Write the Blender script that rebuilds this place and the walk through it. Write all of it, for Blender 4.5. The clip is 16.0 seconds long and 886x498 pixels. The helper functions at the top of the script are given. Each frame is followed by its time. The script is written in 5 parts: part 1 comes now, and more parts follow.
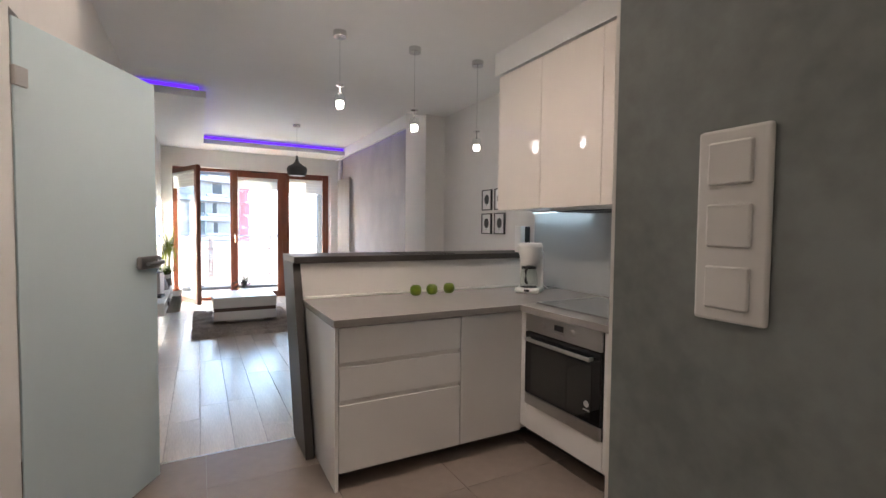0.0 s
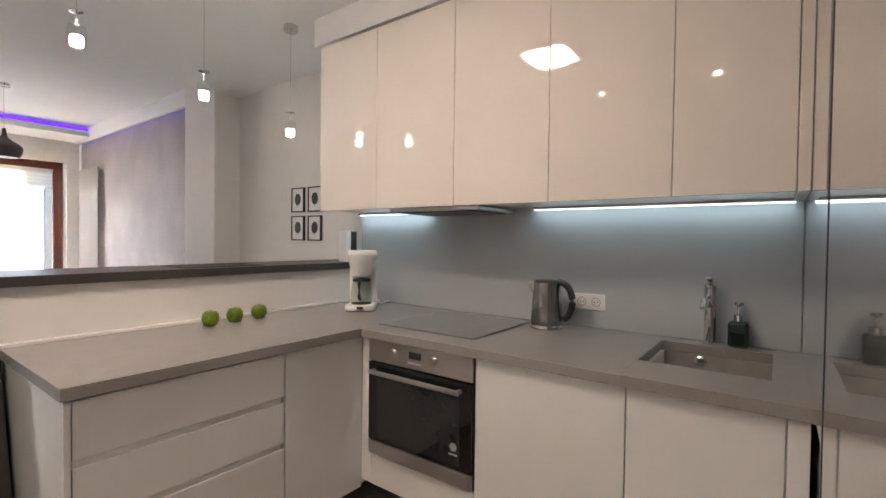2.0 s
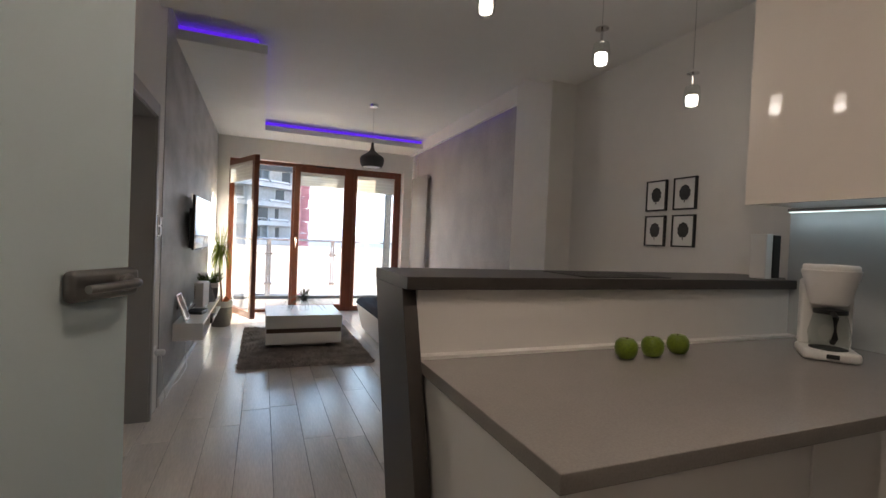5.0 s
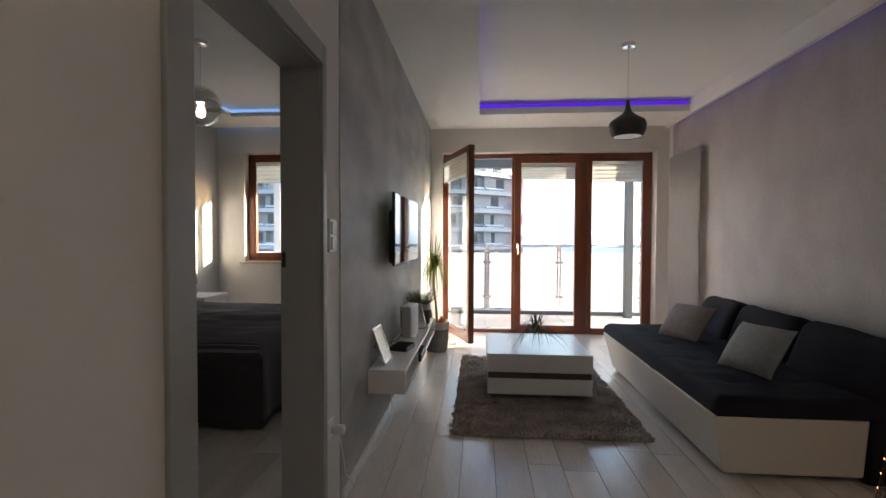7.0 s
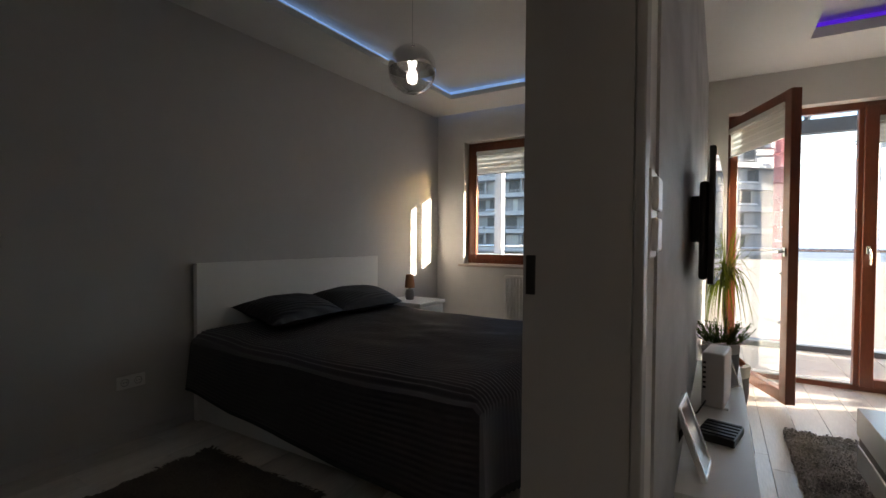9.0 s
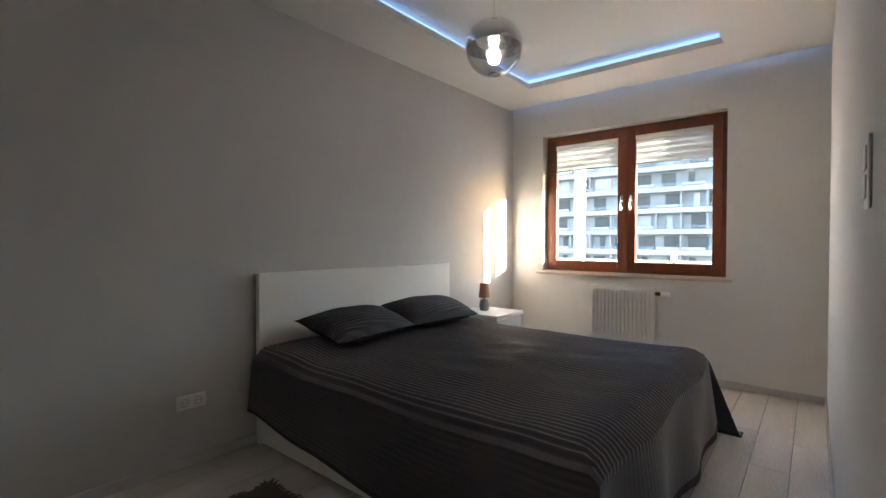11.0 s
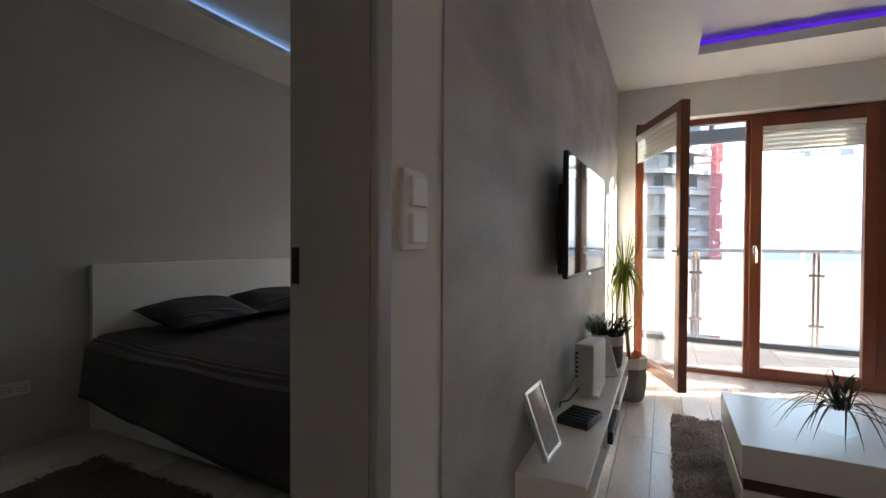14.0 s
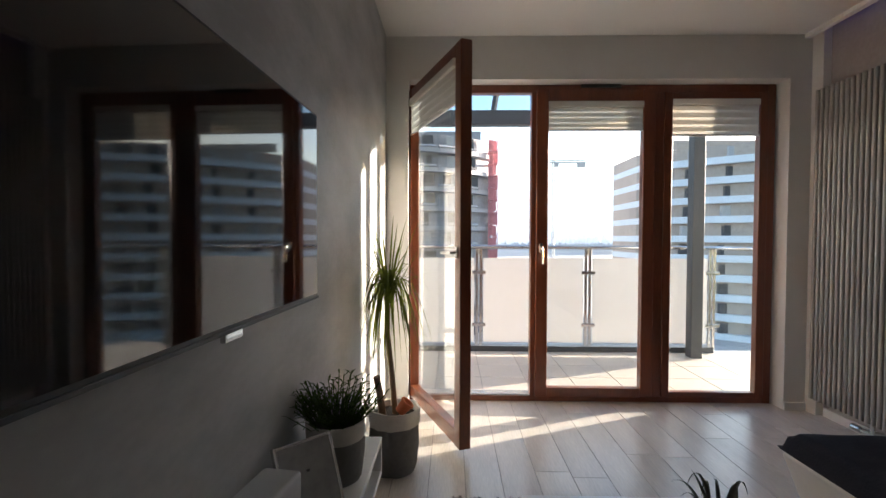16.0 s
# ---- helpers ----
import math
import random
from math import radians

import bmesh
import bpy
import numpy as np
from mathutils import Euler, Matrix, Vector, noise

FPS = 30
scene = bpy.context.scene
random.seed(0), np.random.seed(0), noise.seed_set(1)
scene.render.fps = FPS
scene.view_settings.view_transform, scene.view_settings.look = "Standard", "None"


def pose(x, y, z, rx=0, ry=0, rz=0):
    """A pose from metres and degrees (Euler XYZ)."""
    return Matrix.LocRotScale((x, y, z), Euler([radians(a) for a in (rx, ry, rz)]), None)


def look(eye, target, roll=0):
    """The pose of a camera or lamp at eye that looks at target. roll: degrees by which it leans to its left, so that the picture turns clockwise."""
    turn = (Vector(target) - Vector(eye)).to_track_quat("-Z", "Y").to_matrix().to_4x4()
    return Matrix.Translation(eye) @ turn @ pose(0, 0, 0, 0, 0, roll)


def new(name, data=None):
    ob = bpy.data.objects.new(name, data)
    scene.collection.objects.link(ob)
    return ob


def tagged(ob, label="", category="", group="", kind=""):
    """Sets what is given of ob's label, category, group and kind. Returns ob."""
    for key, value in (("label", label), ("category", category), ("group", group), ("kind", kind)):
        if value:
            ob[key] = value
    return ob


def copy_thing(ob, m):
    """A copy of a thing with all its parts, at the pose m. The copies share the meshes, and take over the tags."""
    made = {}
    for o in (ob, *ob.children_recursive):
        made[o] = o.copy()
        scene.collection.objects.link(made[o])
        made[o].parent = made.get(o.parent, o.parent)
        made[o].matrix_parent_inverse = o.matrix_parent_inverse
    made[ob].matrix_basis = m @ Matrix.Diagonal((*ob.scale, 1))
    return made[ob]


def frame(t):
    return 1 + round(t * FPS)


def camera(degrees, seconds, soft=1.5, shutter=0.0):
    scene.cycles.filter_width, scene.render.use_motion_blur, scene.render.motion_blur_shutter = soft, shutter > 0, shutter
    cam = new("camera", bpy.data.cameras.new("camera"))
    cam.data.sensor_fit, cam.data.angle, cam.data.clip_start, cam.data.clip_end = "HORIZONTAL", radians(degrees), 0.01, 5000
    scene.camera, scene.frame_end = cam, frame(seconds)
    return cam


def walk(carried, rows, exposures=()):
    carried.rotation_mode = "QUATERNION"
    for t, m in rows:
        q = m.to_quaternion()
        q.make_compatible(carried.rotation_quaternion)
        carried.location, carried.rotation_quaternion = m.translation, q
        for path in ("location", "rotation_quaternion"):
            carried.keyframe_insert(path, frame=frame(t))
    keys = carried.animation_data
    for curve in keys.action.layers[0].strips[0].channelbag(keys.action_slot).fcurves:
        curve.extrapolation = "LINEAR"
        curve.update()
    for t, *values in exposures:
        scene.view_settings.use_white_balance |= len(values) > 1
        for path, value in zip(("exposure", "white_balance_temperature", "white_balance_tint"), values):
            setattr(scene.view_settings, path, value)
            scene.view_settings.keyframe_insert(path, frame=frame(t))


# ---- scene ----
cam = camera(88.45, 16.0)
PATH = [
    (0, (-0.081, -0.087, 1.345), (0.863, 1.675, 1.261), 0.6),
    (0.5, (-0.039, 0.124, 1.334), (1.061, 1.793, 1.26), 0.7),
    (1, (-0.011, 0.323, 1.325), (1.317, 1.817, 1.27), 0.9),
    (1.5, (0.072, 0.438, 1.329), (1.587, 1.742, 1.276), 0.6),
    (2, (0.111, 0.513, 1.325), (1.721, 1.699, 1.286), 0.7),
    (2.5, (0.09, 0.509, 1.324), (1.715, 1.675, 1.294), 0.6),
    (3, (0.028, 0.546, 1.311), (1.525, 1.873, 1.281), 0.6),
    (3.5, (-0.021, 0.626, 1.303), (1.293, 2.133, 1.274), 0.9),
    (4, (0.024, 0.8, 1.301), (1.098, 2.487, 1.262), 0.7),
    (4.2, (0.005, 0.916, 1.288), (1.007, 2.647, 1.252), 1.3),
    (6.3, (0.025, 2.555, 1.288), (0.255, 4.541, 1.239), 0.2),
    (6.5, (0.039, 2.709, 1.292), (0.167, 4.705, 1.246), -0.2),
    (7, (0.008, 3.111, 1.292), (-0.152, 5.104, 1.243), 0.2),
    (7.5, (-0.077, 3.462, 1.295), (-0.499, 5.416, 1.23), 0.1),
    (8, (-0.223, 3.775, 1.282), (-0.855, 5.672, 1.224), 0.1),
    (8.5, (-0.379, 4.046, 1.264), (-1.229, 5.855, 1.213), 0.4),
    (9, (-0.551, 4.254, 1.255), (-1.587, 5.965, 1.213), 0.4),
    (9.5, (-0.786, 4.431, 1.272), (-1.913, 6.082, 1.228), 0.6),
    (10, (-0.984, 4.57, 1.287), (-2.142, 6.199, 1.24), 0.9),
    (10.2, (-1.011, 4.606, 1.288), (-2.179, 6.228, 1.243), 0.7),
    (12.5, (-0.399, 4.319, 1.244), (-1.83, 5.716, 1.237), -0.0),
    (13, (-0.307, 4.27, 1.23), (-1.689, 5.715, 1.255), 0.3),
    (13.5, (-0.28, 4.27, 1.228), (-1.41, 5.92, 1.258), 0.8),
    (14, (-0.228, 4.36, 1.24), (-1.101, 6.159, 1.211), 0.3),
    (14.5, (-0.194, 4.67, 1.253), (-0.83, 6.565, 1.214), -0.2),
    (15, (-0.207, 5.009, 1.249), (-0.572, 6.975, 1.203), 0.4),
    (15.5, (-0.168, 5.413, 1.275), (-0.324, 7.406, 1.215), 0.4),
    (16, (-0.163, 5.834, 1.266), (-0.203, 7.833, 1.215), 0.2),
]
EXPOSURES = [(0, 4.57, 6450, 16), (0.5, 4.5, 6550, 16), (1.0, 4.48, 6470, 16), (1.5, 4.62, 6550, 16), (2.0, 4.93, 6620, 16), (2.9, 5.08, 6370, 16), (3.5, 4.8, 6320, 16), (4.2, 3.9, 6650, 16), (6.3, 3.49, 7050, 16), (7.5, 3.29, 7050, 16), (8.5, 3.09, 7150, 16), (9.0, 3.02, 7250, 16),
             (9.5, 3.72, 7350, 16), (10.0, 4.32, 7300, 16), (10.2, 4.32, 7250, 16), (12.5, 5.32, 6950, 13), (13.0, 5.37, 6850, 13), (13.5, 4.72, 6850, 13), (14.0, 3.4, 7050, 16), (14.6, 2.65, 7100, 16), (16, 2.5, 7150, 16)]
walk(cam, [(t, look(eye, target, roll)) for t, eye, target, roll in PATH], EXPOSURES)

# ---- daylight ----
SUN_FROM = Vector((0.912, 0.39, 0.158)).normalized()
world = bpy.data.worlds.new("sky")
scene.world = world
world.use_nodes = True
wn = world.node_tree.nodes
sky = wn.new("ShaderNodeTexSky")
sky.sky_type, sky.sun_disc = "NISHITA", False
sky.sun_elevation = math.asin(SUN_FROM.z)
sky.sun_rotation = math.atan2(SUN_FROM.x, SUN_FROM.y)
sky.air_density, sky.dust_density, sky.ozone_density = 1.0, 1.5, 2.0
wn["Background"].inputs["Strength"].default_value = 0.15
world.node_tree.links.new(sky.outputs["Color"], wn["Background"].inputs["Color"])

sun = new("sun", bpy.data.lights.new("sun", "SUN"))
sun.data.energy, sun.data.angle, sun.data.color = 5.0, radians(0.6), (1.0, 0.92, 0.81)
sun.matrix_world = look((0, 0, 30), Vector((0, 0, 30)) - SUN_FROM)


def area_lamp(name, loc, target, size, power, color, size_y=None):
    ob = new(name, bpy.data.lights.new(name, "AREA"))
    ob.data.size, ob.data.energy, ob.data.color = size, power, color
    if size_y:
        ob.data.shape, ob.data.size_y = "RECTANGLE", size_y
    ob.matrix_world = look(loc, target)
    return ob


def point_lamp(name, loc, radius, power, color):
    ob = new(name, bpy.data.lights.new(name, "POINT"))
    ob.data.shadow_soft_size, ob.data.energy, ob.data.color = radius, power, color
    ob.location = loc
    return ob


WARM, COOL = (1.0, 0.85, 0.71), (0.66, 0.9, 1.0)
# the first two stand unseen, added to brighten the hall
for y in (-0.95, 0.0, 0.95, 1.9, 2.85):
    area_lamp("hall_spot_light", (-0.5, y, 2.735), (-0.5, y, 0), 0.06, 0.047, WARM)
for x, z in ((0.815, 2.27), (1.4, 2.17), (1.97, 2.07)):
    point_lamp("pendant_bulb_light", (x, 3.17, z - 0.09), 0.03, 0.055, (1.0, 0.96, 0.91))
area_lamp("under_cabinet_light", (2.38, 2.63, 1.485), (2.38, 2.63, 0), 0.03, 0.021, COOL, 0.62).rotation_euler = (0, 0, 0)
area_lamp("under_cabinet_light", (2.38, 1.02, 1.485), (2.38, 1.02, 0), 0.03, 0.025, COOL, 1.12).rotation_euler = (0, 0, 0)
point_lamp("bedroom_bulb_light", (-2.3, 6.735, 2.315), 0.04, 0.65, (1.0, 0.95, 0.88))


# ---- materials ----
def mat(name, color, rough=0.5, metal=0.0, vary=0.08, scale=6.0, bump=0.0, bump_scale=60.0, coat=0.0, stretch=(1, 1, 1), per_object=0.0, emit=0.0, spec=0.5, fine=0.5, low=0.3, high=0.7):
    m = bpy.data.materials.new(name)
    m.use_nodes = True
    n, li = m.node_tree.nodes, m.node_tree.links.new
    b = n["Principled BSDF"]
    b.inputs["Roughness"].default_value, b.inputs["Metallic"].default_value = rough, metal
    b.inputs["Coat Weight"].default_value, b.inputs["Coat Roughness"].default_value = coat, 0.03
    b.inputs["Specular IOR Level"].default_value = spec
    b.inputs["Base Color"].default_value = (*color, 1)
    co, mp = n.new("ShaderNodeTexCoord"), n.new("ShaderNodeMapping")
    mp.inputs["Scale"].default_value = stretch
    li(co.outputs["Object"], mp.inputs["Vector"])
    if vary or per_object:
        big, small = n.new("ShaderNodeTexNoise"), n.new("ShaderNodeTexNoise")
        big.inputs["Scale"].default_value, big.inputs["Detail"].default_value = scale * 0.2, 4
        small.inputs["Scale"].default_value, small.inputs["Detail"].default_value = scale * 3, 6
        li(mp.outputs["Vector"], big.inputs["Vector"])
        li(mp.outputs["Vector"], small.inputs["Vector"])
        mixf = n.new("ShaderNodeMix")
        mixf.inputs[0].default_value = fine
        li(big.outputs["Fac"], mixf.inputs[2])
        li(small.outputs["Fac"], mixf.inputs[3])
        src = mixf.outputs[0]
        if per_object:
            info, add = n.new("ShaderNodeObjectInfo"), n.new("ShaderNodeMath")
            add.operation = "MULTIPLY_ADD"
            li(info.outputs["Random"], add.inputs[0])
            add.inputs[1].default_value = per_object
            li(src, add.inputs[2])
            src = add.outputs[0]
        ramp = n.new("ShaderNodeValToRGB")
        lo, hi = [c * (1 - vary) for c in color], [min(1, c * (1 + vary)) for c in color]
        ramp.color_ramp.elements[0].position, ramp.color_ramp.elements[0].color = low, (*lo, 1)
        ramp.color_ramp.elements[1].position, ramp.color_ramp.elements[1].color = high + per_object, (*hi, 1)
        li(src, ramp.inputs["Fac"])
        li(ramp.outputs["Color"], b.inputs["Base Color"])
    if bump:
        tex, bn = n.new("ShaderNodeTexNoise"), n.new("ShaderNodeBump")
        tex.inputs["Scale"].default_value, tex.inputs["Detail"].default_value = bump_scale, 5
        bn.inputs["Strength"].default_value, bn.inputs["Distance"].default_value = bump, 0.01
        li(mp.outputs["Vector"], tex.inputs["Vector"])
        li(tex.outputs["Fac"], bn.inputs["Height"])
        li(bn.outputs["Normal"], b.inputs["Normal"])
    if emit:
        b.inputs["Emission Color"].default_value, b.inputs["Emission Strength"].default_value = (*color, 1), emit
    return m


def glow(name, color, strength):
    m = bpy.data.materials.new(name)
    m.use_nodes = True
    b = m.node_tree.nodes["Principled BSDF"]
    b.inputs["Base Color"].default_value = (*color, 1)
    b.inputs["Emission Color"].default_value, b.inputs["Emission Strength"].default_value = (*color, 1), strength
    return m


def facing_gloss(n, li, share):
    """Weak gloss head-on, strong gloss at a glance."""
    lw, pw, ma = n.new("ShaderNodeLayerWeight"), n.new("ShaderNodeMath"), n.new("ShaderNodeMath")
    lw.inputs["Blend"].default_value = 0.5
    pw.operation, ma.operation = "POWER", "MULTIPLY_ADD"
    pw.inputs[1].default_value = 4.5
    ma.inputs[1].default_value, ma.inputs[2].default_value = 0.85 * share, 0.035 * share
    li(lw.outputs["Facing"], pw.inputs[0])
    li(pw.outputs[0], ma.inputs[0])
    return ma


def glass(name, tint=(0.97, 0.99, 0.99), gloss=1.0):
    m = bpy.data.materials.new(name)
    m.use_nodes = True
    n, li = m.node_tree.nodes, m.node_tree.links.new
    n.remove(n["Principled BSDF"])
    tr, gl, mx, fr = n.new("ShaderNodeBsdfTransparent"), n.new("ShaderNodeBsdfGlossy"), n.new("ShaderNodeMixShader"), facing_gloss(n, li, gloss)
    tr.inputs["Color"].default_value = (*tint, 1)
    gl.inputs["Roughness"].default_value = 0.01
    li(fr.outputs[0], mx.inputs[0])
    li(tr.outputs[0], mx.inputs[1])
    li(gl.outputs[0], mx.inputs[2])
    li(mx.outputs[0], n["Material Output"].inputs["Surface"])
    return m


def sheer(name, color, through_share, rough_noise=0.05, clear=0.0):
    """Cloth or frosted glass that lets part of the light through."""
    m = bpy.data.materials.new(name)
    m.use_nodes = True
    n, li = m.node_tree.nodes, m.node_tree.links.new
    n.remove(n["Principled BSDF"])
    d, t, mx = n.new("ShaderNodeBsdfDiffuse"), n.new("ShaderNodeBsdfTranslucent"), n.new("ShaderNodeMixShader")
    tex, ramp, co = n.new("ShaderNodeTexNoise"), n.new("ShaderNodeValToRGB"), n.new("ShaderNodeTexCoord")
    tex.inputs["Scale"].default_value = 9
    li(co.outputs["Object"], tex.inputs["Vector"])
    ramp.color_ramp.elements[0].color = (*[c * (1 - rough_noise) for c in color], 1)
    ramp.color_ramp.elements[1].color = (*color, 1)
    li(tex.outputs["Fac"], ramp.inputs["Fac"])
    li(ramp.outputs["Color"], d.inputs["Color"])
    li(ramp.outputs["Color"], t.inputs["Color"])
    mx.inputs[0].default_value = through_share
    li(d.outputs[0], mx.inputs[1])
    li(t.outputs[0], mx.inputs[2])
    gl, mg, fr = n.new("ShaderNodeBsdfGlossy"), n.new("ShaderNodeMixShader"), facing_gloss(n, li, 0.5)
    gl.inputs["Roughness"].default_value = 0.25
    li(fr.outputs[0], mg.inputs[0])
    li(mx.outputs[0], mg.inputs[1])
    li(gl.outputs[0], mg.inputs[2])
    li(mg.outputs[0], n["Material Output"].inputs["Surface"])
    return m


def ribbed(name, color, rough, axis, period, depth):
    """Cloth with fine parallel ribs."""
    m = mat(name, color, rough, vary=0.15, scale=5, spec=0.2)
    n, li = m.node_tree.nodes, m.node_tree.links.new
    co, wv, bn = n.new("ShaderNodeTexCoord"), n.new("ShaderNodeTexWave"), n.new("ShaderNodeBump")
    wv.bands_direction = axis
    wv.inputs["Scale"].default_value, wv.inputs["Distortion"].default_value = 0.314 / period, 0.25
    wv.inputs["Detail"].default_value = 1
    bn.inputs["Strength"].default_value, bn.inputs["Distance"].default_value = 0.9, depth
    li(co.outputs["Object"], wv.inputs["Vector"])
    li(wv.outputs["Fac"], bn.inputs["Height"])
    li(bn.outputs["Normal"], n["Principled BSDF"].inputs["Normal"])
    return m


PAINT = mat("white_wall_paint", (0.72, 0.70, 0.67), 0.75, vary=0.03, scale=3, bump=0.02, bump_scale=120)
CEILING = mat("ceiling_paint", (0.78, 0.77, 0.75), 0.8, vary=0.02, scale=2, bump=0.03, bump_scale=160)
GREY_PAINT = mat("grey_wall_paint", (0.53, 0.512, 0.495), 0.75, vary=0.03, scale=3, bump=0.02, bump_scale=120)
CONCRETE = mat("grey_decorative_plaster", (0.42, 0.415, 0.41), 0.58, vary=0.2, scale=9, bump=0.07, bump_scale=6, stretch=(1, 1, 2.2), fine=0.16, low=0.36, high=0.64)
HALL_PLASTER = mat("hall_decorative_plaster", (0.245, 0.268, 0.264), 0.45, vary=0.18, scale=10, bump=0.12, bump_scale=6, fine=0.35, low=0.4, high=0.62)
SOFA_PLASTER = mat("taupe_decorative_plaster", (0.37, 0.345, 0.33), 0.55, vary=0.1, scale=14, bump=0.1, bump_scale=9, stretch=(1, 1, 0.75), fine=0.35, low=0.4, high=0.62)
LAMINATE = mat("pale_oak_laminate", (0.72, 0.665, 0.605), 0.22, vary=0.28, scale=9, bump=0.05, bump_scale=30, stretch=(5, 0.5, 1), per_object=0.25)
TILE = mat("taupe_floor_tile", (0.29, 0.24, 0.205), 0.22, vary=0.1, scale=5, per_object=0.1)
BALCONY_TILE = mat("beige_balcony_tile", (0.55, 0.5, 0.44), 0.5, vary=0.1, scale=8, per_object=0.2, bump=0.05)
JOINT = mat("floor_joint", (0.3, 0.27, 0.245), 0.8, vary=0.1)
MAHOGANY = mat("mahogany_frame", (0.19, 0.05, 0.02), 0.3, vary=0.3, scale=14, stretch=(4, 4, 0.4), coat=0.3, bump=0.05, bump_scale=80)
WHITE_GLOSS = mat("white_gloss_lacquer", (0.87, 0.865, 0.85), 0.12, vary=0.015, scale=2, coat=0.6)
WHITE_MATT = mat("white_satin_lacquer", (0.78, 0.76, 0.73), 0.3, vary=0.02, scale=3)
CREAM_GLOSS = mat("cream_gloss_lacquer", (0.8, 0.735, 0.67), 0.035, vary=0.015, scale=2, coat=0.0)
WORKTOP = mat("grey_taupe_worktop", (0.295, 0.275, 0.26), 0.2, vary=0.08, scale=60, fine=0.8)
BAR_DARK = mat("dark_taupe_laminate", (0.048, 0.042, 0.038), 0.4, vary=0.12, scale=20)
SPLASH = mat("grey_blue_glass_panel", (0.45, 0.475, 0.485), 0.24, vary=0.02, scale=2, coat=0.3)
STEEL = mat("brushed_steel", (0.55, 0.54, 0.53), 0.28, 1.0, vary=0.06, scale=40, stretch=(1, 1, 6))
CHROME = mat("chrome", (0.66, 0.66, 0.66), 0.08, 1.0, vary=0.0)
BLACK_GLASS = mat("black_glass", (0.008, 0.008, 0.009), 0.04, vary=0.0, coat=0.0)
BLACK = mat("black_plastic", (0.02, 0.02, 0.02), 0.4, vary=0.2, scale=20)
WHITE_PLASTIC = mat("white_plastic", (0.8, 0.79, 0.77), 0.3, vary=0.02, scale=8)
SINK_GREY = mat("grey_granite_composite", (0.3, 0.28, 0.26), 0.5, vary=0.15, scale=90)
APPLE = mat("green_apple_skin", (0.135, 0.2, 0.012), 0.3, vary=0.35, scale=40, spec=0.5)
STALK = mat("brown_stalk", (0.1, 0.06, 0.03), 0.8)
NAVY = mat("dark_navy_corduroy", (0.014, 0.012, 0.018), 0.85, vary=0.25, scale=12, bump=0.25, bump_scale=120, spec=0.25)
LEATHER = mat("white_faux_leather", (0.72, 0.67, 0.6), 0.42, vary=0.04, scale=8, bump=0.08, bump_scale=240)
MAUVE = mat("mauve_grey_velvet", (0.3, 0.255, 0.255), 0.85, vary=0.18, scale=9, bump=0.12, bump_scale=90, spec=0.2)
TEAL = mat("pale_teal_grey_velvet", (0.33, 0.355, 0.37), 0.85, vary=0.18, scale=9, bump=0.12, bump_scale=90, spec=0.2)
SHAG = mat("grey_brown_shag", (0.46, 0.41, 0.375), 0.95, vary=0.55, scale=30, spec=0.1)
DARK_SHAG = mat("dark_grey_shag", (0.15, 0.128, 0.11), 0.95, vary=0.3, scale=25, spec=0.1)
SPREAD = mat("charcoal_ribbed_bedspread", (0.043, 0.034, 0.039), 0.46, vary=0.22, scale=6, bump=0.12, bump_scale=260, spec=0.55)
SPREAD.node_tree.nodes["Principled BSDF"].inputs["Sheen Weight"].default_value = 0.05
SPREAD.node_tree.nodes["Principled BSDF"].inputs["Sheen Weight"].default_value = 0.38
SPREAD.node_tree.nodes["Principled BSDF"].inputs["Sheen Roughness"].default_value = 0.4
PILLOW_CLOTH = ribbed("charcoal_ribbed_pillow", (0.04, 0.035, 0.037), 0.65, "X", 0.026, 0.008)
STRIP_WOOD = mat("dark_walnut_strip", (0.09, 0.055, 0.04), 0.4, vary=0.3, scale=30, stretch=(0.3, 4, 4))
PAPER_BAG = mat("grey_washable_paper", (0.17, 0.165, 0.16), 0.85, vary=0.2, scale=14, bump=0.3, bump_scale=25)
PAPER_CUFF = mat("pale_paper_cuff", (0.6, 0.57, 0.52), 0.85, vary=0.08, scale=14, bump=0.2, bump_scale=25)
SOIL = mat("potting_soil", (0.04, 0.028, 0.02), 0.95, vary=0.4, scale=60, bump=0.5, bump_scale=90)

TRUNK = mat("brown_cane_bark", (0.24, 0.15, 0.09), 0.8, vary=0.25, scale=30, bump=0.2)
TERRACOTTA = mat("orange_terracotta", (0.55, 0.14, 0.05), 0.7, vary=0.1, scale=20)
RADIATOR = mat("grey_enamel", (0.37, 0.355, 0.335), 0.35, vary=0.02)
PHOTO = mat("glazed_photo_print", (0.4, 0.41, 0.41), 0.06, vary=0.25, scale=9, coat=0.6)
PRINT_PAPER = mat("white_print_paper", (0.78, 0.77, 0.75), 0.6, vary=0.02)
SHADE_DARK = mat("charcoal_metal_shade", (0.05, 0.047, 0.045), 0.5, vary=0.15, scale=20)
SHADE_INSIDE = mat("white_shade_inside", (0.85, 0.84, 0.8), 0.5, vary=0.0, emit=0.0)
COPPER = mat("copper_fabric_shade", (0.3, 0.13, 0.06), 0.5, vary=0.1, scale=30)
STONE = mat("grey_ceramic", (0.22, 0.21, 0.2), 0.5, vary=0.1)
SLAB = mat("raw_concrete_slab", (0.4, 0.41, 0.44), 0.85, vary=0.12, scale=0.6)
# blue cast of the far concrete is atmosphere put into the colour
FACADE = mat("pale_concrete_facade", (0.25, 0.26, 0.285), 0.85, vary=0.22, scale=0.8)
FAR_SLAB = mat("far_balcony_concrete", (0.34, 0.35, 0.38), 0.85, vary=0.15, scale=0.6)
